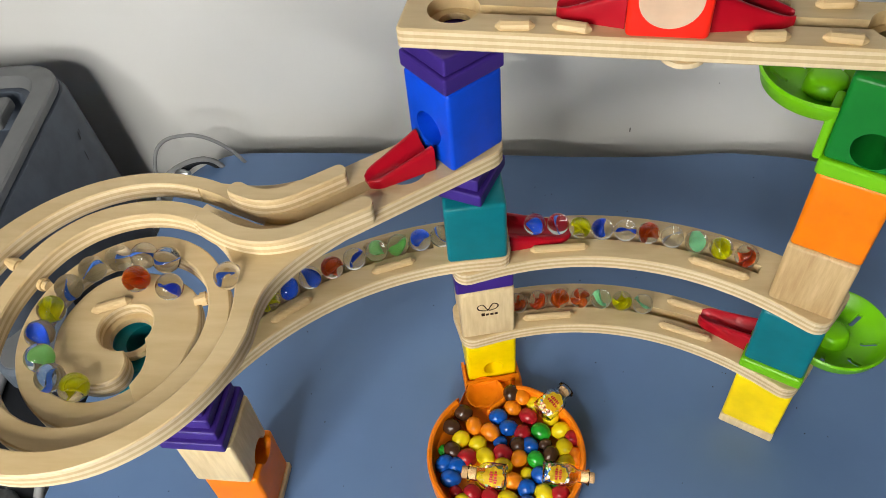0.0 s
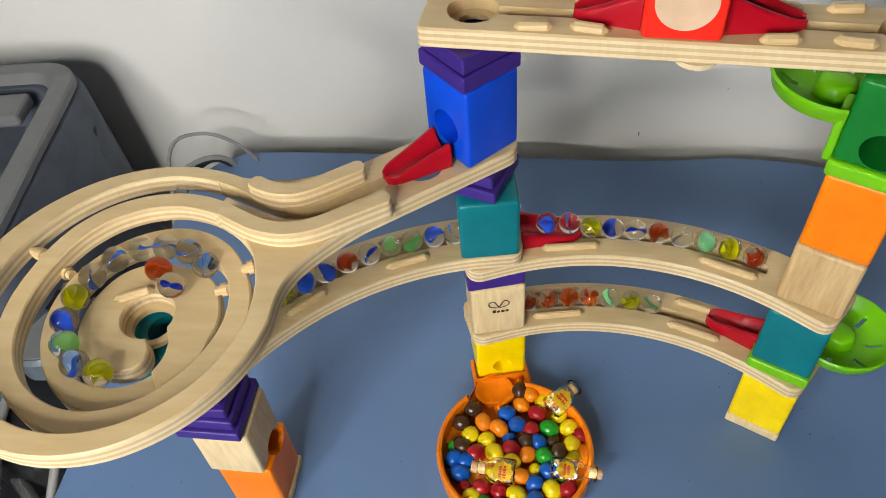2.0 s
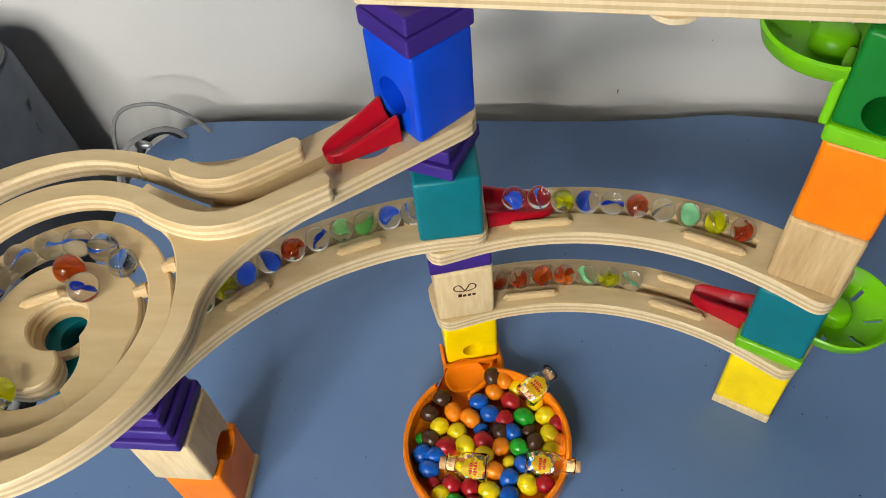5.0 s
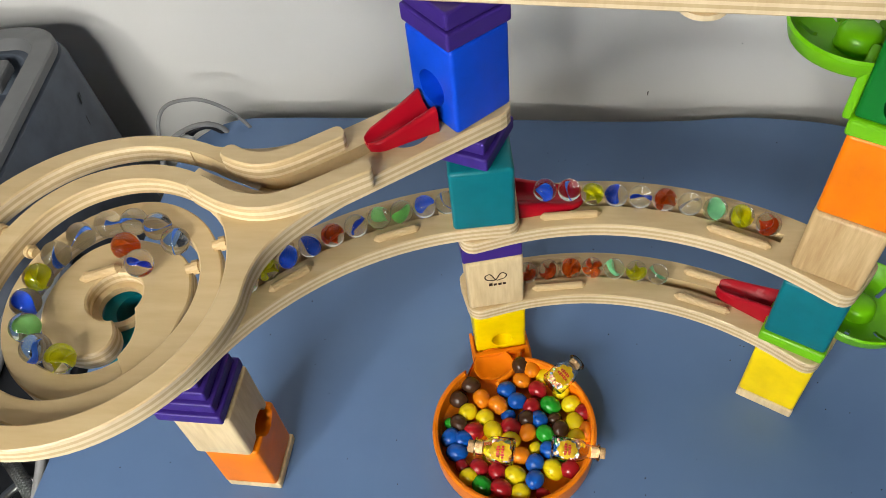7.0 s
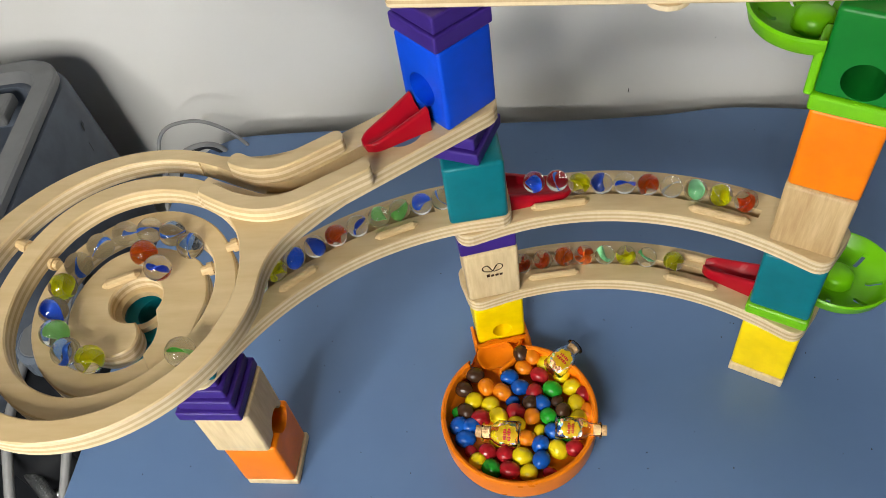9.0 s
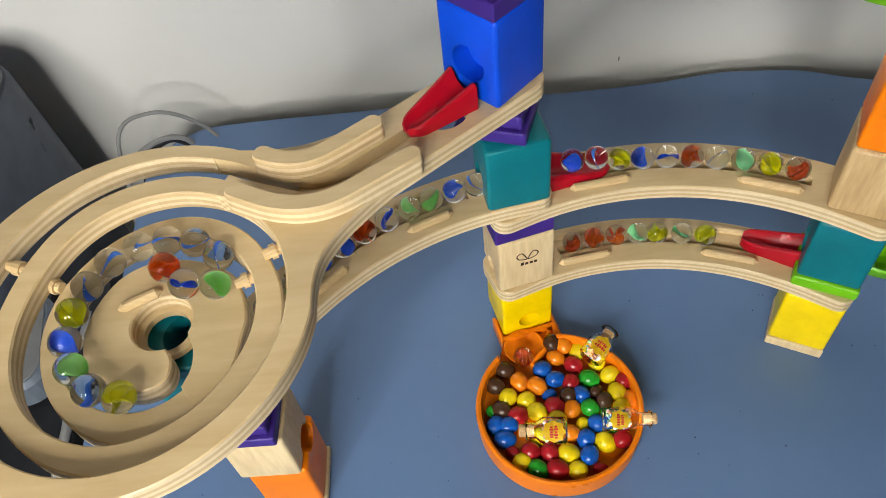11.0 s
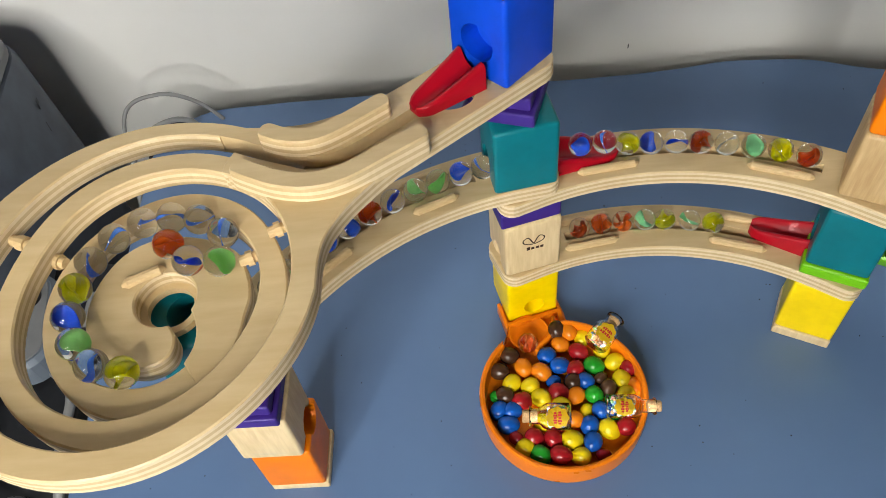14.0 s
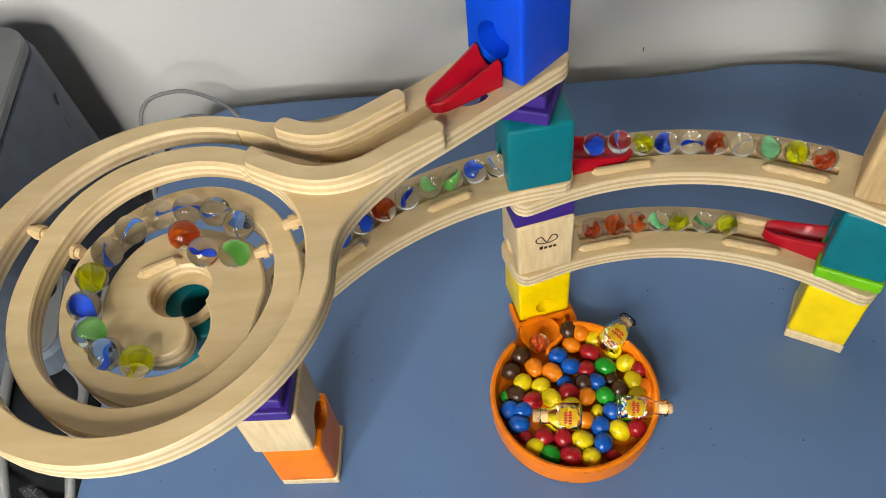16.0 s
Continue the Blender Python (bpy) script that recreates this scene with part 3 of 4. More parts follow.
def build_spiral():
    e = empty("spiral_track", pose(0, 0, 0), "coiled birch plywood spiral track with a straight arm, holding marbles", "toy track")
    bm = bmesh.new()
    strip(bm, 408, 1030)
    coil = part("inner_coil", bm, PLYS, e)
    coil.data.shade_smooth()
    coil.data.set_sharp_from_angle(angle=radians(30))
    # arm and body
    u = Vector((math.cos(radians(35.5)), math.sin(radians(35.5))))
    v = Vector((-u.y, u.x))
    mid = Vector((-0.0343, 0.3755))
    end = [mid + u * 0.0125 + u * 0.013 * math.sin(t) - v * (0.0105 + 0.0125 * math.cos(t)) for t in (radians(x) for x in (0, 22, 45, 68, 90))]
    end += [mid + u * 0.0125 + u * 0.013 * math.sin(t) + v * (0.0105 + 0.0125 * math.cos(t)) for t in (radians(x) for x in (90, 68, 45, 22, 0))]
    front = [tuple(p) for p in spline([(*on_hub(outside(345), -14), 0), (-0.1362, 0.2440, 0), (-0.1325, 0.2590, 0), (-0.1235, 0.2740, 0), (-0.1090, 0.2905, 0), (-0.0975, 0.3015, 0)], 6)]
    back_start = mid - u * 0.075 + v * 0.0235
    back = [tuple(p) for p in spline([(*back_start, 0), (-0.1240, 0.3450, 0), (-0.1460, 0.3385, 0), (-0.1660, 0.3380, 0), (*on_hub(outside(66), 66), 0)], 6)]
    outline = [p[:2] for p in front[1:]] + [tuple(p) for p in end] + [p[:2] for p in back[:-1]] + [tuple(on_hub(outside(a), a)) for a in range(66, 348, 4)]
    opening = [tuple(on_hub(inside(a), a)) for a in range(66, 426, 4)] + [tuple(on_hub(r, 64)) for r in (0.0725, 0.0785, 0.0835)]
    arm = part("outer_coil_with_arm", plate(outline, ARM_TOP - THICK, ARM_TOP, 5, hole=opening), PLYS, e)
    groove = spline([(-0.0620, 0.3555, 0), (-0.084, 0.3390, 0), (-0.108, 0.3215, 0), (-0.126, 0.3100, 0), (-0.142, 0.3070, 0), (-0.156, 0.3120, 0), (*on_hub(0.0868, 58), 0), (*on_hub(0.0868, 64), 0), (*on_hub(0.0868, 73), 0)], 5)
    mouth = groove[len(groove) // 2 + 3:]
    cut(arm, plate(band(groove, 0.0047), ARM_TOP - 0.0085, ARM_TOP + 0.01, 1, 0.0), plate(band(mouth, 0.0046), ARM_TOP - 0.02, ARM_TOP + 0.011, 1, 0.0), rod((-0.0663, 0.3515, 0.23), (-0.0663, 0.3515, 0.28), 0.0145))
    for line in ([(-0.1690, 0.3270, 0), (-0.1580, 0.3210, 0), (-0.1450, 0.3183, 0), (-0.1310, 0.3225, 0), (-0.1010, 0.3420, 0)],
                 [(-0.1815, 0.3025, 0), (-0.1700, 0.2955, 0), (-0.1560, 0.2885, 0), (-0.1400, 0.2855, 0), (-0.1235, 0.2890, 0), (-0.1030, 0.3010, 0), (-0.0808, 0.3142, 0)]):
        bm = rail_strip(spline(line, 6), 0.0058, ARM_TOP - 0.0031, ARM_TOP + 0.0102)
        part("guard_rail", bm, PLYS, e, "rounded plywood guard rail")
    # centre disc with its hole and outlet
    pts = [tuple(on_hub(smooth_curve(a, DISC_EDGE), a)) for a in range(-64, 268, 6)]
    pts += [tuple(p.xy) for p in spline([(-0.2225, 0.2050, 0), (-0.2165, 0.2068, 0), (-0.2118, 0.2108, 0), (-0.2102, 0.2160, 0), (-0.2108, 0.2215, 0), (-0.2136, 0.2268, 0)], 5)]
    pts += [(HOLE[0] + 0.0158 * math.cos(radians(a)), HOLE[1] + 0.0158 * math.sin(radians(a))) for a in range(-76, -397, -12)]
    pts += [tuple(p.xy) for p in spline([(-0.2025, 0.2310, 0), (-0.2003, 0.2240, 0), (-0.2005, 0.2150, 0), (-0.2040, 0.2060, 0)], 4)]
    tilt = lambda x, y: 0.04 * (y - 0.2475)
    disc = part("disc", plate(pts, 0.2404 - 0.0130, 0.2404, 5, 0.0009, tilt), PLYS, e)
    part("hole_ledge", revolve([(0.0159, 0.0), (0.0159, 0.004), (0.0120, 0.004), (0.0120, 0.0)], 36, (*HOLE, 0.2276), closed=True), PLY, e)
    stick(e, (-0.2420, 0.2526), (-0.2208, 0.2620), 0.2415)
    for r0, r1, a, z in ((0.0700, 0.0872, 157, 0.2525), (0.0530, 0.0612, 159, 0.2470), (0.0610, 0.0720, 21, 0.2520), (0.0425, 0.0535, 18, 0.2420)):
        bm = bmesh.new()
        p, q = on_hub(r0, a), on_hub(r1, a)
        tube(bm, (*p, z), (*q, z), 0.0030, None, 12)
        tube(bm, (*p.lerp(q, 0.35), z), (*p.lerp(q, 0.65), z), 0.0042, None, 12)
        part("spacer_peg", bm, DOWEL, e, "turned wooden spacer peg")


build_spiral()
chute((-0.0532, 0.3607), 215.5, ARM_TOP + 0.0002, 0.0415, 0.0250, 0.015, 0.0170, 0.0060, "glossy red plastic chute below the blue block's bore")

# ---- marble run: beam ----


BEAM = (-0.0310, 0.3788)


def build_beam():
    turn = -7.0
    e = empty("beam_track", pose(*BEAM, 0.3428, 0, 0, turn), "straight plywood beam track with a round hole at each end", "toy track")
    outline = band([(0.0, 0.0), (0.11, 0.0), (0.228, 0.0)], 0.0225, 0.0285, 0.004)
    beam = part("beam", plate(outline, 0.0, 0.0126, 5, 0.0012), PLYS, e)
    cut(beam, rod((0, 0, 0.004), (0, 0, 0.04), 0.0148, 40), rod((0.228, 0, 0.004), (0.228, 0, 0.04), 0.0148, 40), box(0.21, 0.0085, 0.02, 0, at=(0.114, 0, 0.0060)),
        rod((0, 0, -0.01), (0, 0, 0.04), 0.0095, 32), rod((0.228, 0, -0.01), (0.228, 0, 0.04), 0.0095, 32))
    for x, y, a in ((0.036, -0.0165, 5), (0.066, -0.0155, -10), (0.163, -0.0165, 6), (0.199, -0.0155, -6), (0.199, 0.0165, 6), (0.166, 0.0155, -8), (0.036, 0.0165, -5), (0.066, 0.0155, 10)):
        d = Vector((math.cos(radians(a)), math.sin(radians(a)))) * 0.0105
        stick(e, Vector((x, y)) - d, Vector((x, y)) + d, 0.0138, 0.0034)
    part("support_disc", rod((0.124, -0.012, -0.003), (0.124, -0.012, 0.0), 0.012), PLY_PALE, e)


build_beam()


def on_beam(x, y):
    c, s = math.cos(radians(-7.0)), math.sin(radians(-7.0))
    return (BEAM[0] + x * c - y * s, BEAM[1] + x * s + y * c)


BEAM_TOP = 0.3554
gate = block(on_beam(0.1135, -0.0005), -7.0, BEAM_TOP, BEAM_TOP + 0.046, REDPAINT, "vermilion wooden block with a cream disc, on the beam", side=0.0415)
part("disc", rod((0.0, -0.0207, 0.0222), (0.0, -0.0213, 0.0222), 0.0158, 48), CREAM, gate, "pale cream round inlay")
chute(on_beam(0.0925, 0.0), 173.0, BEAM_TOP, 0.036, 0.027, 0.013, 0.022, 0.005, "glossy red plastic chute beside the vermilion block")
chute(on_beam(0.1345, 0.0), -7.0, BEAM_TOP, 0.042, 0.027, 0.013, 0.022, 0.005, "glossy red plastic chute beside the vermilion block")


def lime_dish(at, turn, z, reach, label, r=0.038):
    """A slotted half-open catching dish on a plate that sits between two blocks."""
    e = empty("catch_dish", pose(at[0], at[1], z, 0, 0, turn), label, "toy dish")
    part("plate", box(0.0445, 0.0445, 0.0105, 0.0022, 3), LIME, e)
    c = (reach, 0.0315, 0.002)
    prof = [(0.0, 0.0), (r * 0.62, 0.001), (r * 0.93, 0.008), (r, 0.017), (r - 0.0012, 0.0185), (r - 0.0028, 0.0175), (r * 0.86, 0.0095), (r * 0.6, 0.0035), (0.012, 0.0032), (0.011, 0.011), (0.008, 0.0135), (0.0, 0.014)]
    dish = part("dish", revolve(prof, 48, c), LIME, e, "lime green slotted catching dish")
    slots = []
    for k in range(7):
        a = radians(51.4 * k + 12)
        d = Vector((math.cos(a), math.sin(a)))
        p = Vector(c[:2])
        slots.append(plate(band([p + d * r * 0.52, p + d * r * 0.82], 0.0016, 0, 0.0012), c[2] - 0.01, c[2] + 0.03, 1, 0.0))
    cut(dish, *slots, box(0.0425, 0.0425, 0.2, 0, at=(0.0, 0.0, 0.0102)))
    dish.data.shade_smooth()
    dish.data.set_sharp_from_angle(angle=radians(45))
    return e


lime_dish(RIGHT, -28, 0.0817, 0.0300, "lime green plastic catching dish under a teal block")


def upper_dish():
    e = empty("catch_dish", pose(RIGHT[0], RIGHT[1], 0.2767, 0, 0, -29), "lime green plastic plate and raised dish beside a dark green block", "toy dish")
    part("plate", box(0.0445, 0.0445, 0.0110, 0.0022, 3), LIME, e)
    part("strut", box(0.005, 0.020, 0.034, 0.0018, 3, at=(-0.0238, -0.010, 0.008)), LIME, e)
    r = 0.038
    prof = [(0.0, 0.0), (r * 0.62, 0.001), (r * 0.93, 0.008), (r, 0.017), (r - 0.0012, 0.0185), (r - 0.0028, 0.0175), (r * 0.86, 0.0095), (r * 0.6, 0.0035), (0.012, 0.0032), (0.011, 0.011), (0.008, 0.0135), (0.0, 0.014)]
    c = Vector((-0.034, 0.0145, 0.0260))
    dish = part("dish", revolve(prof, 48, c), LIME, e, "lime green slotted catching dish")
    slots = []
    for k in range(7):
        a = radians(51.4 * k + 30)
        d = Vector((math.cos(a), math.sin(a)))
        slots.append(plate(band([c.xy + d * r * 0.52, c.xy + d * r * 0.82], 0.0016, 0, 0.0012), c.z - 0.01, c.z + 0.03, 1, 0.0))
    cut(dish, *slots, box(0.0425, 0.0425, 0.2, 0, at=(0.0, 0.0, -0.05)))
    dish.data.shade_smooth()
    dish.data.set_sharp_from_angle(angle=radians(45))


upper_dish()

# ---- sweet bowl ----
BOWL = (-0.0045, 0.2803)


def build_bowl():
    e = empty("sweet_bowl", pose(0, 0, 0), "round orange plastic tray full of sugar-coated sweets", "bowl")
    r = 0.0627
    prof = [(0.0, 0.0), (r - 0.004, 0.0), (r - 0.001, 0.003), (r, 0.0215), (r - 0.0005, 0.0250), (r - 0.0022, 0.0258), (r - 0.0042, 0.0248), (r - 0.0055, 0.0105), (r - 0.010, 0.0075), (0.0, 0.0070)]
    pan = part("pan", revolve(prof, 72, (*BOWL, 0)), ORANGEPL, e)
    d = Vector((math.cos(radians(103)), math.sin(radians(103))))
    q = Vector((d.y, -d.x))
    c = Vector((-0.0225, 0.3768))
    # neck that carries the yellow block
    shape = [c + q * 0.0238 - d * 0.002, c - q * 0.0238 - d * 0.002, c - q * 0.0245 - d * 0.030, Vector((-0.0470, 0.3225)), Vector((-0.020, 0.312)), Vector((0.010, 0.336)), c + q * 0.0245 - d * 0.028]
    neck = part("neck", plate(shape, 0.0, 0.0160, 1, 0.0018), ORANGEPL, e)
    well = box(0.0432, 0.0470, 0.03, 0.0, at=(0, 0, 0))
    bmesh.ops.transform(well, matrix=pose(c.x, c.y, 0.0100, 0, 0, 13), verts=well.verts)
    lip = [c - q * 0.0225 - d * 0.0265, c + q * 0.0195 - d * 0.0265, Vector((0.0030, 0.3290)), Vector((-0.0080, 0.318)), Vector((-0.0170, 0.308)), Vector((-0.036, 0.316)), Vector((-0.0450, 0.3245))]
    cut(neck, well, plate(lip, 0.0100, 0.04, 1, 0.0), rod((*BOWL, 0.0072), (*BOWL, 0.05), r - 0.0050, 72))
    cut(pan, plate([p + (p - Vector((-0.02, 0.32))) * 0.02 for p in lip], 0.0105, 0.04, 1, 0.0))
    curl = spline([(-0.0015, 0.3500, 0), (-0.0030, 0.3420, 0), (-0.0062, 0.3345, 0), (-0.0115, 0.3285, 0), (-0.0170, 0.3238, 0), (-0.0190, 0.3200, 0)], 6)
    bm = plate(band([p.xy for p in curl], 0.0015), 0.0085, 0.0192, 1, 0.0009)
    part("spout_wall", bm, ORANGEPL, e, "thin curled wall beside the spout", smooth=True)
    # round hollow of the spout
    prof = [(0.0, 0.0), (0.008, 0.0005), (0.0130, 0.0022), (0.0158, 0.0052), (0.0166, 0.0050), (0.0142, 0.0010), (0.009, -0.0010), (0.0, -0.0014)]
    spout = part("spout", revolve(prof, 40, (-0.0225, 0.3385, 0.0104)), ORANGEPL, e, smooth=True)
    near = box(0.06, 0.03, 0.05, 0.0, at=(0, 0, -0.02))
    bmesh.ops.transform(near, matrix=pose(-0.0290, 0.3115, 0.0112, 0, 0, 13), verts=near.verts)
    cut(spout, near)
    for ob in (pan, neck):
        ob.data.shade_smooth()
        ob.data.set_sharp_from_angle(angle=radians(35))


build_bowl()

SWEETS = {
    "orange": ((0.78, 0.22, 0.006), [(8, 335), (0, 326), (-31, 308), (-18, 303), (6, 281), (1, 261), (50, 284)]),
    "yellow": ((0.78, 0.60, 0.006), [(19, 330), (40, 306), (-41, 296), (-27, 292), (-21, 281), (-7, 273), (42, 291), (43, 277), (12, 269), (25, 252), (-3, 246), (-37, 243), (2, 233)]),
    "blue": ((0.004, 0.085, 0.43), [(-11, 317), (-3, 307), (-9, 295), (14, 292), (-53, 274), (-43, 273), (-48, 262), (22, 267), (12, 256), (12, 243)]),
    "red": ((0.36, 0.010, 0.016), [(13, 318), (9, 303), (49, 299), (-7, 284), (-35, 280), (-43, 252), (-30, 250), (-16, 248), (-13, 235), (18, 233), (38, 252)]),
    "green": ((0.015, 0.30, 0.020), [(23, 305), (19, 280), (-54, 286), (-27, 237)]),
    "brown": ((0.055, 0.024, 0.012), [(-41, 320), (-50, 307), (-48, 286), (31, 285), (27, 294), (-1, 337)]),
}
SMALL = ((12, 269), (-9, 295), (-43, 252), (18, 233), (-54, 286), (27, 294))
RAISED = ((8, 335), (-1, 337))


def sweet_mesh(length, width):
    bm = bmesh.new()
    bmesh.ops.create_uvsphere(bm, u_segments=20, v_segments=12, radius=1)
    for v in bm.verts:
        lump = 1 + 0.03 * noise.noise(v.co * 1.4 + Vector((length * 900, width * 700, 0)))
        v.co = Vector((v.co.x * length * (1 - 0.07 * v.co.x), v.co.y * width, v.co.z * width * 0.96)) * lump
    me = bpy.data.meshes.new("sugar_sweet")
    bm.to_mesh(me)
    bm.free()
    me.shade_smooth()
    return me


def build_sweets():
    rng = random.Random(4)
    shapes = [sweet_mesh(0.0082, 0.0069), sweet_mesh(0.0076, 0.0068), sweet_mesh(0.0087, 0.0073), sweet_mesh(0.0060, 0.0050)]
    spots = [(n, x, y, 3 if (x, y) in SMALL else rng.randrange(3), 0.0185 if (x, y) in RAISED else 0.0145) for n, (c, pts) in SWEETS.items() for x, y in pts]
    under = [(-22, 262), (-12, 260), (34, 266), (5, 292), (32, 318)]
    spots += [(n, x, y, 1, 0.0138) for n, (x, y) in zip(("yellow", "red", "green", "brown", "yellow"), under)]
    mats = {n: paint(n + "_sugar_shell", c, 0.22, 0.08, 0.03, 0.3) for n, (c, p) in SWEETS.items()}
    made = {}
    for n, x, y, k, z in spots:
        if (n, k) not in made:
            me = shapes[k].copy()
            me.materials.append(mats[n])
            made[n, k] = me
        ob = new("sugar_sweet", made[n, k])
        ob.matrix_basis = pose(x / 1000, y / 1000, z - (0.002 if k == 3 else 0) + rng.uniform(-0.0005, 0.0012), rng.uniform(-25, 25), rng.uniform(-22, 22), rng.uniform(0, 180))
        tagged(ob, f"{n} sugar-coated egg-shaped sweet in the orange tray", "sweet", "sweets in the tray")


build_sweets()

LABEL_Y = paint("yellow_label", (0.86, 0.62, 0.02), 0.5)
LABEL_R = paint("red_print", (0.60, 0.03, 0.03), 0.5)
BEADS = [paint("pink_bead", (0.85, 0.42, 0.40), 0.4), paint("white_bead", (0.85, 0.82, 0.76), 0.4), paint("green_bead", (0.30, 0.55, 0.28), 0.4), paint("orange_bead", (0.75, 0.40, 0.18), 0.4), paint("blue_bead", (0.2, 0.35, 0.6), 0.4)]


def glass_bottle(base, tip, label, r=0.0092, seed=1, proud=0.004):
    """A tiny corked bottle lying from base to tip, with beads in it and a scalloped label."""
    base, tip = Vector(base), Vector(tip)
    length = (tip - base).length
    along = (tip - base).normalized()
    up = Vector((0.0, -0.5, 0.85))
    up = (up - along * up.dot(along)).normalized()
    side = up.cross(along)
    q = Matrix((-side, -up, along)).transposed().to_4x4()
    e = empty("glass_bottle", Matrix.Translation(base) @ q, label, "bottle", "tiny bottles in the tray")
    h = length - 0.004
    s = h * 0.66
    outer = [(0.0, 0.0), (r - 0.001, 0.0), (r, 0.0012), (r, s - 0.003), (r * 0.86, s), (r * 0.60, s + 0.0025), (r * 0.58, h - 0.002), (r * 0.74, h - 0.0012), (r * 0.74, h)]
    inner = [(r * 0.48, h), (r * 0.48, s + 0.0028), (r * 0.78, s - 0.001), (r - 0.0009, s - 0.0035), (r - 0.0009, 0.0015), (0.0, 0.0012)]
    part("bottle", revolve(outer + inner, 32), BOTTLE, e, "clear glass bottle", smooth=True).visible_shadow = False
    part("cork", revolve([(0, h - 0.006), (r * 0.46, h - 0.006), (r * 0.48, h + proud - 0.001), (r * 0.44, h + proud), (0, h + proud)], 20), CORK, e, "tan cork stopper")
    rng = random.Random(seed)
    bm = bmesh.new()
    for k in range(130):
        a, rad, z = rng.uniform(0, 6.28), r * 0.76 * rng.random() ** 0.35, rng.uniform(0.003, s - 0.003)
        res = bmesh.ops.create_icosphere(bm, subdivisions=1, radius=rng.uniform(0.0011, 0.0017), matrix=Matrix.Translation((rad * math.cos(a), rad * math.sin(a), z)))
        m = rng.randrange(5)
        for v in res["verts"]:
            for f in v.link_faces:
                f.material_index = m
    tagged(part("beads", bm, BEADS, e, "mixed pastel beads", smooth=True), kind="stuff")
    # label bent round the glass
    bm = bmesh.new()
    n, zc, rr = 48, s * 0.5, min(r * 0.80, s * 0.42)
    centre = bm.verts.new((0, -r - 0.0003, zc))
    ring = []
    for k in range(n):
        a = 2 * math.pi * k / n
        w = rr * (1 + 0.08 * math.cos(8 * a))
        t = w * math.cos(a) / r
        ring.append(bm.verts.new(((r + 0.0003) * math.sin(t), -(r + 0.0003) * math.cos(t), zc + w * math.sin(a))))
    for k in range(n):
        bm.faces.new((centre, ring[k], ring[(k + 1) % n]))
    bmesh.ops.solidify(bm, geom=bm.faces[:], thickness=0.0001)
    part("paper_label", bm, LABEL_Y, e, "scalloped yellow paper label")
    bm = bmesh.new()
    for row, (z, half) in enumerate(((zc + rr * 0.22, rr * 0.52), (zc - rr * 0.20, rr * 0.60))):
        m = 5
        for k in range(m):
            x0, x1 = -half + 2 * half * k / m, -half + 2 * half * (k + 0.72) / m
            hh = rr * (0.17 if k % 2 else 0.12)
            pts = [(x0, z - hh), (x1, z - hh), (x1, z + hh), (x0, z + hh)]
            bm.faces.new([bm.verts.new(((r + 0.0006) * math.sin(x / r), -(r + 0.0006) * math.cos(x / r), zz)) for x, zz in pts])
    part("print", bm, LABEL_R, e, "red print bars")


glass_bottle((-0.0030, 0.2565, 0.0310), (-0.0365, 0.2600, 0.0310), "small corked glass bottle with a yellow label, lying on sweets", 0.0098, 3, 0.005)
glass_bottle((0.0235, 0.2620, 0.0315), (0.0625, 0.2590, 0.0295), "small corked glass bottle lying over the tray's rim", 0.0086, 5)
glass_bottle((0.0240, 0.3120, 0.0330), (0.0470, 0.3360, 0.0340), "small corked glass bottle leaning on the tray's rim", 0.0098, 8, -0.0015)

# ---- marbles ----
R = 0.008


def vane_mesh(name, width, twist, thick, lobes=1, bow=0.3, sway=0.0):
    bm = bmesh.new()
    nu, nv = 14, 6
    for lobe in range(lobes):
        turn0 = math.pi * lobe / lobes
        grid = []
        for i in range(nu + 1):
            u = -1 + 2 * i / nu
            w = width * max(0.06, math.cos(u * math.pi / 2)) ** 0.55
            a = turn0 + radians(twist) * u
            row = []
            for j in range(nv + 1):
                v = -1 + 2 * j / nv
                x, y = v * w, bow * w * (1 - v * v) * math.sin(u * 2 + lobe)
                row.append(bm.verts.new((x * math.cos(a) - y * math.sin(a) + sway * math.sin(2.6 * u), x * math.sin(a) + y * math.cos(a) + 0.6 * sway * (1 - 2 * u * u), u * 0.0066)))
            grid.append(row)
        for a, b in zip(grid, grid[1:]):
            for j in range(nv):
                bm.faces.new((a[j], a[j + 1], b[j + 1], b[j]))
    bmesh.ops.solidify(bm, geom=bm.faces[:], thickness=thick)
    me = bpy.data.meshes.new(name)
    bmesh.ops.recalc_face_normals(bm, faces=bm.faces)
    bm.to_mesh(me)
    bm.free()
    me.shade_smooth()
    return me


BROAD = vane_mesh("vane", 0.0043, 38, 0.0012)
THIN = vane_mesh("vane", 0.0013, 35, 0.0007, 1, 0.4, 0.0021)
CROSS = vane_mesh("vane", 0.0052, 55, 0.0010, 2)
VANES = {
    "blue": (BROAD, paint("blue_vane", (0.02, 0.12, 0.90), 0.3)),
    "clear": (THIN, paint("pale_blue_vane", (0.06, 0.22, 0.85), 0.3)),
    "yellow": (CROSS, paint("yellow_vane", (0.95, 0.92, 0.0), 0.3)),
    "green": (BROAD, paint("green_vane", (0.34, 0.85, 0.25), 0.3)),
    "mint": (BROAD, paint("mint_vane", (0.32, 0.85, 0.45), 0.3)),
    "orange": (CROSS, paint("orange_vane", (1.0, 0.20, 0.01), 0.3)),
    "red": (vane_mesh("vane", 0.0042, 70, 0.0010, 2), paint("red_vane", (0.95, 0.17, 0.03), 0.3)),
    "fleck": (THIN, paint("white_vane", (0.55, 0.55, 0.60), 0.3)),
}
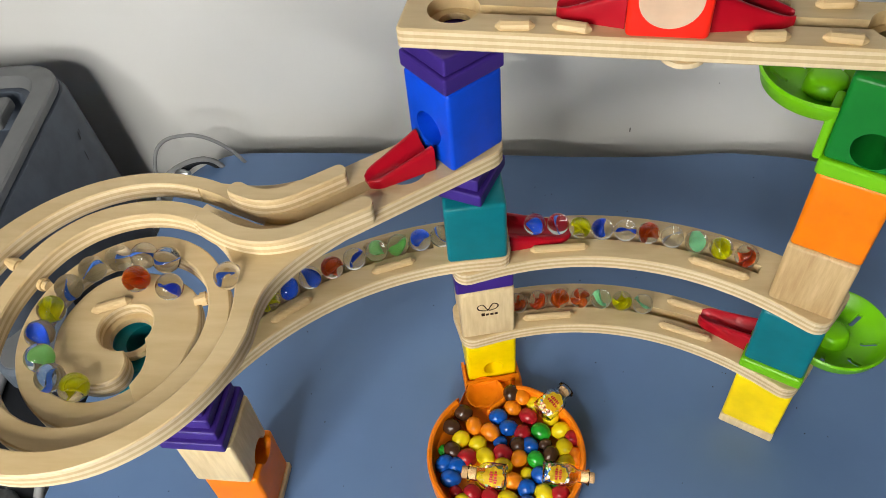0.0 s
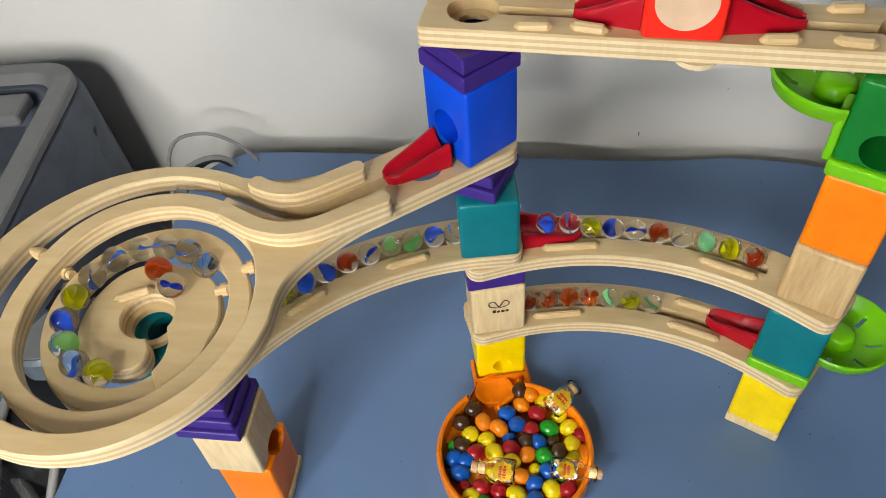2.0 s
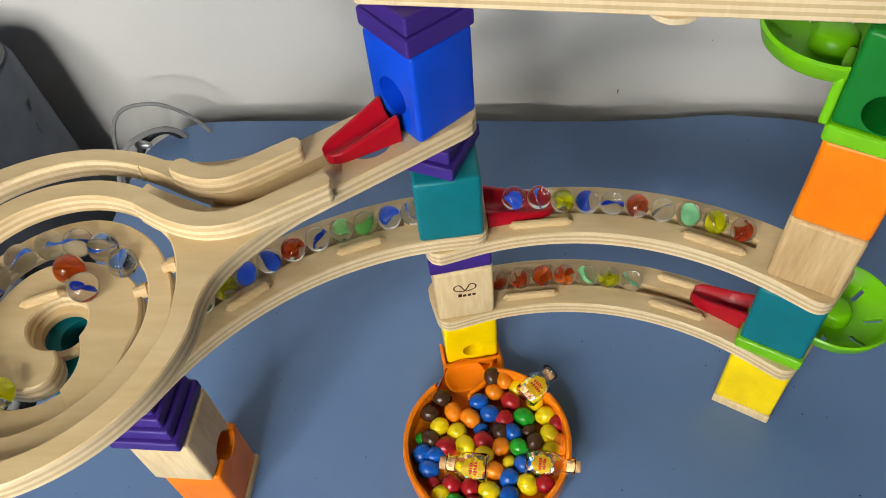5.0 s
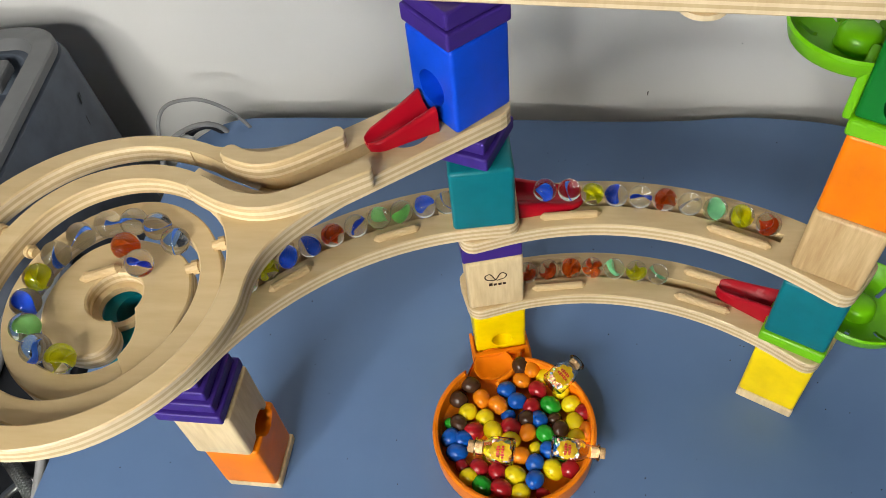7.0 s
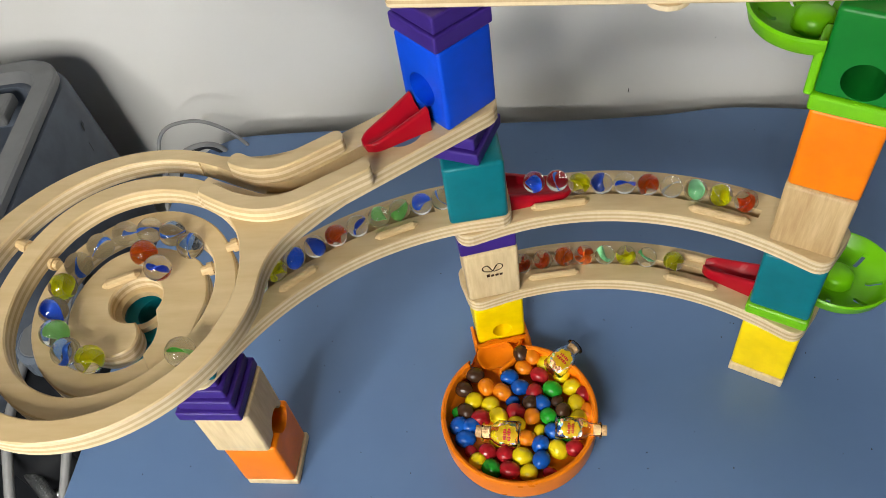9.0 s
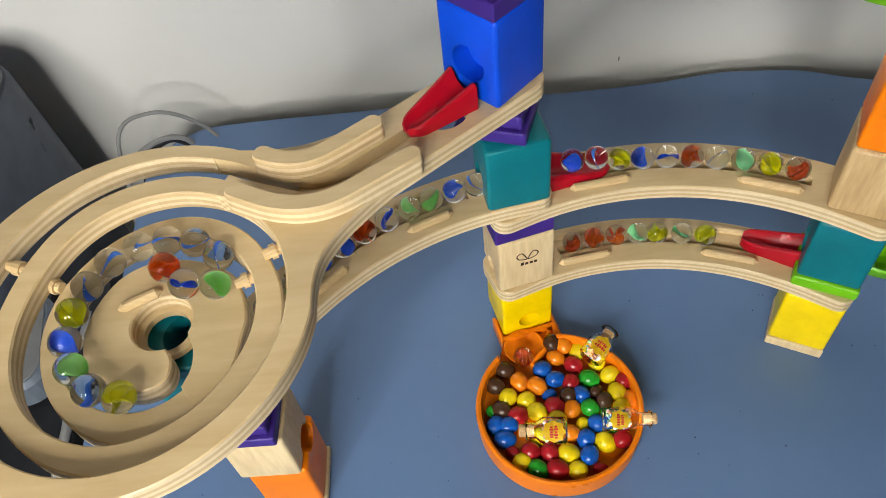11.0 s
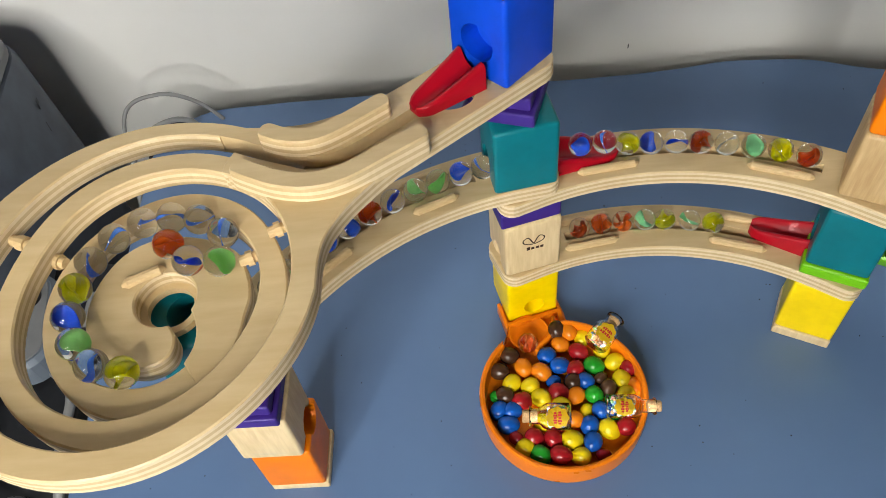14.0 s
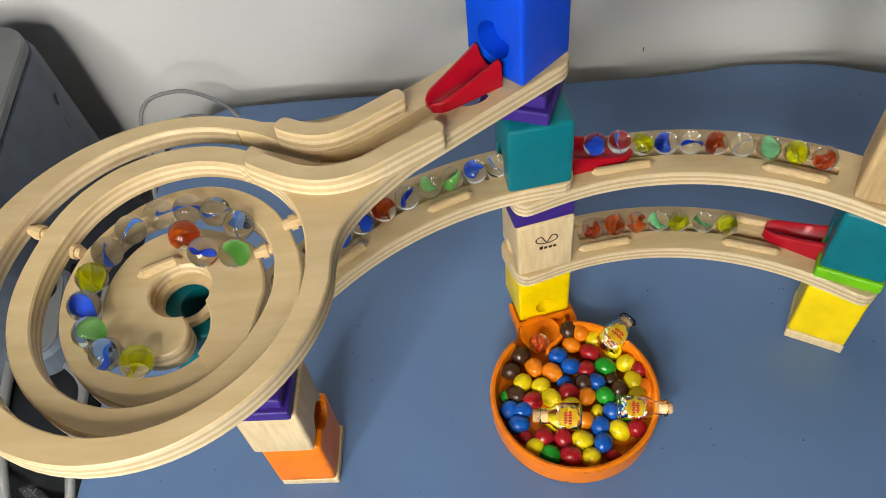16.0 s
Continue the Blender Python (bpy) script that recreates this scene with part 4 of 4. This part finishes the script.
WORDS = {"blue": "a deep blue vane", "clear": "a thin blue ribbon", "yellow": "yellow vanes", "green": "a leaf green vane", "mint": "a mint green vane", "orange": "orange vanes", "red": "a red-brown vane", "fleck": "pale flecks"}
bm = bmesh.new()
bmesh.ops.create_uvsphere(bm, u_segments=40, v_segments=24, radius=R)
BALL = bpy.data.meshes.new("glass_marble")
bm.to_mesh(BALL)
bm.free()
BALL.shade_smooth()
BALL.materials.append(GLASS)
spin = random.Random(11)


def marble(kind, x, y, z, where, group):
    ob = new("glass_marble", BALL)
    ob.matrix_basis = pose(x, y, z, spin.uniform(-70, 70), spin.uniform(-70, 70), spin.uniform(0, 180))
    tagged(ob, f"glass marble with {WORDS[kind]}, {where}", "marble", group)
    me, mat = VANES[kind]
    if not me.materials:
        me.materials.append(mat)
    elif me.materials[0] != mat:
        me = VANE_COPIES.setdefault(kind, me.copy())
        me.materials[0] = mat
    v = new("vane", me)
    v.parent = ob
    tagged(v, "coloured glass vane")
    return ob


VANE_COPIES = {}


def at_x(line, x):
    """The point of a track's middle line at that x."""
    pts = sorted(line)
    return float(np.interp(x, [p[0] for p in pts], [p[1] for p in pts]))


for kind, x, lift in zip(("blue", "clear", "yellow", "blue", "blue", "orange", "fleck", "mint", "yellow", "red"), (0.0165, 0.0332, 0.0492, 0.0654, 0.0817, 0.0978, 0.1140, 0.1300, 0.1458, 0.1615), (0.0085, 0.0062, 0.0016, 0, 0, 0, 0, 0.0005, 0.001, 0.0015)):
    marble(kind, x, at_x(LINE_UP, x), T_UP + 0.0069 + lift, "on the upper track", "marbles on the upper track")
low = []
for kind, x in zip(("red", "red", "orange", "orange", "mint", "yellow", "mint"), (0.0045, 0.0210, 0.0377, 0.0545, 0.0710, 0.0875, 0.1035)):
    low.append(marble(kind, x, at_x(LINE_LOW, x), T_LOW + 0.0069, "on the lower track", "marbles on the lower track"))
for kind, x in zip(("clear", "blue", "green", "green", "blue", "orange", "blue", "blue", "yellow", "green", "red"), (-0.0500, -0.0650, -0.0802, -0.0950, -0.1100, -0.1245, -0.1385, -0.1515, -0.1635, -0.1745, -0.1840)):
    marble(kind, x, at_x(LINE_LEFT, x), T_LEFT + 0.0069, "beside the spiral", "marbles on the left track")


def disc_z(y):
    return 0.2404 + 0.04 * (y - 0.2475)


QUEUE = ((0.0481, 261), (0.0482, 241.5), (0.0455, 221.5), (0.0427, 200.5), (0.0398, 178), (0.0388, 154.5), (0.0393, 130), (0.0400, 106.5), (0.0400, 84), (0.0412, 62))
for kind, (r, a) in zip(("yellow", "clear", "green", "blue", "yellow", "clear", "clear", "clear", "clear", "clear"), QUEUE):
    p = on_hub(r, a)
    marble(kind, p.x, p.y, (rise(720 + a) + disc_z(p.y)) / 2 + 0.0057, "queued on the spiral", "marbles on the spiral")
marble("orange", -0.2180, 0.2710, disc_z(0.2710) + R, "on the spiral's disc", "marbles on the spiral")
nudged = marble("blue", -0.1960, 0.2655, disc_z(0.2655) + R, "on the spiral's disc", "marbles on the spiral")
racer = marble("clear", *on_hub(0.066, 13), 0.266, "rolling round the spiral", "marbles on the spiral")
runner = marble("green", -0.040, 0.369, 0.284, "rolling round the spiral", "marbles on the spiral")
dropper = marble("yellow", 0.199, 0.337, 0.315, "rolling to the lower track", "marbles on the lower track")

# ---- beside the table ----


SCUFF = paint("scuffed_slate", (0.030, 0.036, 0.048), 0.6)


def build_bin():
    e = empty("storage_tub", pose(-0.714, 0.495, -0.16, 0, 0, 6), "grey plastic storage tub with slate sides against the wall", "tub")
    hx, hy, h = 0.245, 0.148, 0.290
    def ring(sx, sy, r, n=8):
        pts = []
        for cx, cy, a0 in ((1, 1, 0), (-1, 1, 90), (-1, -1, 180), (1, -1, 270)):
            for k in range(n + 1):
                a = radians(a0 + 90 * k / n)
                pts.append((cx * (sx - r) + r * math.cos(a), cy * (sy - r) + r * math.sin(a)))
        return pts
    def loft(levels, closed=False):
        bm = bmesh.new()
        rows = [[bm.verts.new((x, y, z)) for x, y in ring(sx, sy, r)] for sx, sy, r, z in levels]
        for a, b in list(zip(rows, rows[1:])) + ([(rows[-1], rows[0])] if closed else []):
            for i in range(len(a)):
                bm.faces.new((a[i], a[(i + 1) % len(a)], b[(i + 1) % len(b)], b[i]))
        if not closed:
            bm.faces.new(rows[0][::-1])
            bm.faces.new(rows[-1])
        return bm
    b = part("shell", loft([(hx + 0.026, hy + 0.016, 0.07, 0.0), (hx + 0.006, hy + 0.012, 0.055, h - 0.022), (hx + 0.003, hy + 0.008, 0.052, h - 0.014), (hx - 0.004, hy, 0.05, h - 0.012), (hx - 0.030, hy - 0.028, 0.028, h - 0.0125), (hx - 0.034, hy - 0.032, 0.026, h - 0.060)]), BINSIDE, e)
    r = part("rim", loft([(hx - 0.006, hy - 0.006, 0.045, h - 0.0115), (hx + 0.002, hy + 0.002, 0.046, h - 0.010), (hx + 0.002, hy + 0.002, 0.046, h - 0.002), (hx, hy, 0.045, h), (hx - 0.020, hy - 0.018, 0.03, h), (hx - 0.022, hy - 0.020, 0.028, h - 0.004), (hx - 0.026, hy - 0.024, 0.026, h - 0.0110)], True), GREY, e, "thick grey rim")
    for ob in (b, r):
        ob.data.shade_smooth()
        ob.data.set_sharp_from_angle(angle=radians(40))
    bm = box(0.085, 0.042, 0.016, 0.005, 3, at=(0.155, 0.086, h - 0.024))
    part("latch", bm, GREY, e, "moulded grey latch in the rim")
    part("inset", box(0.30, 0.10, 0.006, 0.002, 2, at=(0, -0.03, h - 0.0598)), GREY, e, "sunken grey lid panel")
    bm = bmesh.new()
    for k, (y, z, dy, dz) in enumerate(((0.088, -0.040, 0.003, 0.010), (0.093, -0.036, 0.002, 0.006), (0.080, -0.062, 0.0015, 0.012))):
        x = hx + 0.0072 - 0.020 * (z + 0.002) / (h - 0.022)
        bm.faces.new([bm.verts.new((x, y + u * dy + v * dy * 0.5, h - 0.02 + z + v * dz)) for u, v in ((0, 0), (1, 0), (1, 1), (0, 1))])
    bmesh.ops.solidify(bm, geom=bm.faces[:], thickness=0.0006)
    part("scuff", bm, SCUFF, e, "dark scuff marks")


build_bin()


def low_shelf():
    bm = box(0.62, 0.92, 0.02, 0.004, 2, at=(-0.72, 0.19, -0.185))
    e = empty("low_shelf", pose(0, 0, 0), "low dark shelf beside the table, holding a tub and cables", "shelf")
    part("board", bm, BLACK, e)
    for x, y in ((-0.45, 0.6), (-0.99, 0.6), (-0.45, -0.22), (-0.99, -0.22)):
        part("leg", box(0.03, 0.03, 0.565, 0.003, at=(x, y, -0.75)), BLACK, e)


low_shelf()


def black_box():
    e = empty("black_carton", pose(-0.4345, 0.365, -0.165, 0, 0, 0), "black printed carton lying beside the table", "box")
    part("carton", box(0.082, 0.200, 0.165, 0.003, 2), BLACK, e)
    bm = bmesh.new()
    for k in range(5):
        w = 0.05 - 0.008 * (k % 3)
        bm.faces.new([bm.verts.new((0.035 - k * 0.012 + u * 0.006, 0.03 + v * w * 0.9, 0.1653)) for u, v in ((0, 0), (1, 0), (1, 1), (0, 1))])
    part("print", bm, CABLE, e, "pale print bars")


black_box()


def device():
    e = empty("handheld_device", pose(-0.4460, 0.388, 0.0005, 0, 0, 10), "slate grey handheld device with a round lens, lying down", "device")
    bm = plate(band([(0, -0.05), (0, 0.0), (0, 0.05)], 0.027, 0.0, 0.024), 0, 0.03, 1, 0.004)
    part("body", bm, DEVICE, e)
    part("rim", plate(band([(0, -0.045), (0, 0.0), (0, 0.045)], 0.021, 0.0, 0.018), 0.0302, 0.0315, 1, 0.0005), GREY, e)
    part("lens", rod((0.004, 0.02, 0.0316), (0.004, 0.02, 0.036), 0.012), BLACK, e, "dark round lens")


device()


def knob():
    e = empty("chrome_pot", pose(-0.430, 0.225, -0.164), "small black pot with a chrome rim beside the table", "pot")
    part("pot", revolve([(0, 0), (0.030, 0), (0.034, 0.06), (0.036, 0.09), (0.030, 0.091), (0.0, 0.085)], 40), BLACK, e, smooth=True)
    part("rim", revolve([(0.030, 0.088), (0.0375, 0.088), (0.038, 0.094), (0.031, 0.0945)], 40, closed=True), STEEL, e, "chrome ring", smooth=True)


knob()


def braided_hose():
    pts = spline([(-0.56, 0.335, -0.045), (-0.49, 0.292, -0.050), (-0.455, 0.263, -0.052), (-0.43, 0.240, -0.056), (-0.405, 0.210, -0.07), (-0.39, 0.16, -0.11)], 14)
    e = empty("braided_hose", pose(0, 0, 0), "braided steel hose hanging beside the table", "hose")
    part("core", sweep(pts, 0.0052, 12), STEEL, e, smooth=True)
    for phase in range(6):
        for hand in (1, -1):
            line = []
            for k in range(len(pts) * 3 - 2):
                i, f = divmod(k, 3)
                p = pts[i].lerp(pts[min(i + 1, len(pts) - 1)], f / 3)
                d = (pts[min(i + 1, len(pts) - 1)] - pts[max(i - 1, 0)]).normalized()
                u = d.cross(Vector((0, 0, 1))).normalized()
                w = u.cross(d)
                a = hand * k * 0.30 + phase * math.pi / 3
                line.append(p + (u * math.cos(a) + w * math.sin(a)) * 0.0056)
            part("strand", sweep(line, 0.0008, 5), STEEL, e)


braided_hose()


def cable(points, r, mat, label):
    e = empty("cable", pose(0, 0, 0), label, "cable", "cables beside the table")
    part("sheath", sweep(spline(points, 10), r, 10), mat, e, smooth=True)


cable([(-0.47, 0.40, 0.006), (-0.448, 0.37, 0.006), (-0.402, 0.33, 0.006), (-0.397, 0.275, 0.004), (-0.41, 0.20, -0.05), (-0.47, 0.05, -0.16)], 0.004, CABLE, "pale grey cable running along the shelf")
cable([(-0.472, 0.36, 0.0055), (-0.462, 0.30, 0.0055), (-0.452, 0.268, 0.004), (-0.455, 0.20, -0.06), (-0.46, 0.10, -0.15)], 0.0045, CABLE, "pale grey cable bent over the shelf")
cable([(-0.41, 0.57, -0.06), (-0.40, 0.60, 0.005), (-0.375, 0.625, 0.020), (-0.345, 0.640, 0.010), (-0.33, 0.648, -0.04)], 0.003, CABLE, "pale grey cable looped behind the table's corner")
cable([(-0.425, 0.61, -0.08), (-0.41, 0.635, 0.025), (-0.37, 0.645, 0.045), (-0.33, 0.648, 0.025), (-0.30, 0.652, -0.03)], 0.0022, CABLE, "thin pale cable looped behind the table's corner")
cable([(-0.40, 0.60, -0.05), (-0.385, 0.625, 0.000), (-0.36, 0.640, 0.012), (-0.335, 0.645, -0.01)], 0.0045, BLACK, "black cable behind the table's corner")
tip = empty("cable_plug", pose(-0.382, 0.618, 0.012, 70, 20, 60), "bright metal plug end on a cable", "plug")
part("barrel", revolve([(0, 0), (0.0045, 0), (0.0045, 0.012), (0.003, 0.013), (0.003, 0.02), (0, 0.02)], 16), STEEL, tip, smooth=True)


def scatter_crumbs():
    rng = random.Random(9)
    bm = bmesh.new()
    for k in range(130):
        x, y = rng.uniform(-0.33, 0.40), rng.uniform(0.16, 0.63)
        bmesh.ops.create_icosphere(bm, subdivisions=1, radius=rng.uniform(0.0003, 0.0007), matrix=Matrix.Translation((x, y, 0.0003)))
    tagged(part("dust_specks", bm, BLACK), "tiny dark dust specks on the blue table", "dust", kind="stuff")


scatter_crumbs()


def wall_marks():
    bm = bmesh.new()
    for x, z, w, h in ((0.119, 0.036, 0.0012, 0.006), (-0.105, 0.178, 0.0016, 0.0016), (0.20, 0.10, 0.0010, 0.0012), (0.05, 0.15, 0.001, 0.001)):
        bm.faces.new([bm.verts.new((-0.05 + (x + 0.05 + u * w) * 1.072, 0.7116, 0.55 + (z - 0.55 + v * h) * 1.072)) for u, v in ((0, 0), (1, 0.1), (1, 1), (0, 0.9))])
    tagged(part("wall_scratch", bm, GREY), "small grey scratches on the white wall", "scratch", kind="stuff").matrix_basis = pose(-0.2, 0.712, 0, 0, 0, -2.5) @ pose(0.2, -0.712, 0)


wall_marks()


# ---- what moves ----


def slot_point(a):
    """Where a marble's centre lies in or beside the slot, at a degrees of unrolled turn."""
    w = slot(a)
    if w > 0.003:
        p = on_hub(inside(a) - w / 2, a)
        return Vector((*p, (rise(a) + rise(a + 360)) / 2 + math.sqrt(R * R - w * w / 4)))
    p = on_hub(inside(a) - R, a)
    return Vector((*p, rise(a + 360) + R))


def roll(rows):
    """Rows of (seconds, place) as poses, with a slow turn."""
    out, turn, last = [], 0.0, None
    for t, p in rows:
        p = Vector(p)
        if last is not None:
            turn += min(70.0, 900.0 * (p - last).length)
        out.append((t, Matrix.Translation(p) @ pose(0, 0, 0, 30 + turn, 20, 10 + turn * 0.3)))
        last = p
    return out


def motions():
    lap = [(0.0, 373), (0.1, 396), (0.2, 419), (0.3, 448), (0.4, 480), (0.5, 513), (0.6, 548), (0.7, 580), (0.8, 608), (0.9, 629), (1.0, 648), (1.1, 666), (1.2, 683), (1.3, 700)]
    rest = Vector((*on_hub(0.0423, 40), 0.2495))
    bumped = Vector((-0.1815, 0.2655, disc_z(0.2655) + R))
    walk(racer, roll([(t, slot_point(a)) for t, a in lap] + [(1.4, slot_point(717)), (1.5, slot_point(733)), (1.6, bumped), (1.7, (-0.1835, 0.2700, 0.2492)), (1.8, (-0.1865, 0.2735, 0.2495)), (2.0, rest), (16.0, rest)]))
    z = disc_z(0.2655) + R
    walk(nudged, roll([(0.0, (-0.1960, 0.2655, z)), (1.5, (-0.1965, 0.2655, z)), (1.6, (-0.1985, 0.2640, z)), (1.8, (-0.2045, 0.2600, z)), (2.0, (-0.2060, 0.2590, z)), (16.0, (-0.2060, 0.2590, z))]))
    first = [(7.9, 63), (8.0, 86), (8.1, 112), (8.2, 138), (8.3, 164), (8.4, 190), (8.5, 215), (8.6, 238), (8.7, 258), (8.8, 276), (8.9, 294), (9.0, 314), (9.1, 334), (9.2, 354)]
    inner_rest = Vector((-0.1898, 0.2570, disc_z(0.2570) + R))
    walk(runner, roll([(0.0, (-0.0343, 0.3762, 0.295)), (7.5, (-0.0343, 0.3762, 0.295)), (7.6, (-0.076, 0.3450, 0.278)), (7.7, (-0.110, 0.3200, 0.2680)), (7.8, (-0.150, 0.3085, 0.2680))]
                       + [(t, slot_point(a)) for t, a in first] + [(9.3 + t, slot_point(a)) for t, a in lap]
                       + [(10.7, slot_point(717)), (10.85, (-0.183, 0.256, 0.2490)), (11.0, inner_rest), (16.0, inner_rest)]))
    end = Vector((0.1200, at_x(LINE_LOW, 0.1200), T_LOW + 0.0069))
    walk(dropper, roll([(0.0, (0.199, 0.337, 0.318)), (7.2, (0.199, 0.337, 0.318)), (7.4, (0.178, 0.352, 0.345)), (7.6, (0.160, 0.350, 0.342)), (7.8, (0.175, 0.330, 0.342)), (7.95, (0.199, 0.337, 0.30)), (8.1, (0.199, 0.337, 0.16)), (8.2, (0.232, 0.352, 0.108)),
                        (8.3, (0.261, 0.353, 0.103)), (8.4, (0.248, 0.331, 0.099)), (8.5, (0.222, 0.325, 0.098)), (8.7, (0.194, 0.340, 0.098)), (8.8, (0.168, 0.354, 0.099)), (8.9, (0.145, at_x(LINE_LOW, 0.145), 0.0865)), (9.0, (0.1235, at_x(LINE_LOW, 0.1235), T_LOW + 0.0069)), (9.2, end), (16.0, end)]))
    home = low[0].matrix_basis.translation.copy()
    walk(low[0], roll([(0.0, home), (9.0, home), (9.15, (-0.012, home.y, home.z)), (9.35, (-0.023, 0.3755, 0.075)), (9.5, (-0.0235, 0.374, 0.030)), (9.7, (-0.0240, 0.352, 0.020)), (10.0, (-0.0235, 0.334, 0.0185)), (10.4, (-0.0250, 0.3275, 0.0182)), (16.0, (-0.0250, 0.3275, 0.0182))]))
    walk(low[5], roll([(0.0, low[5].matrix_basis.translation.copy()), (9.0, low[5].matrix_basis.translation.copy()), (9.1, (0.0855, at_x(LINE_LOW, 0.0855), home.z)), (16.0, (0.0855, at_x(LINE_LOW, 0.0855), home.z))]))


motions()
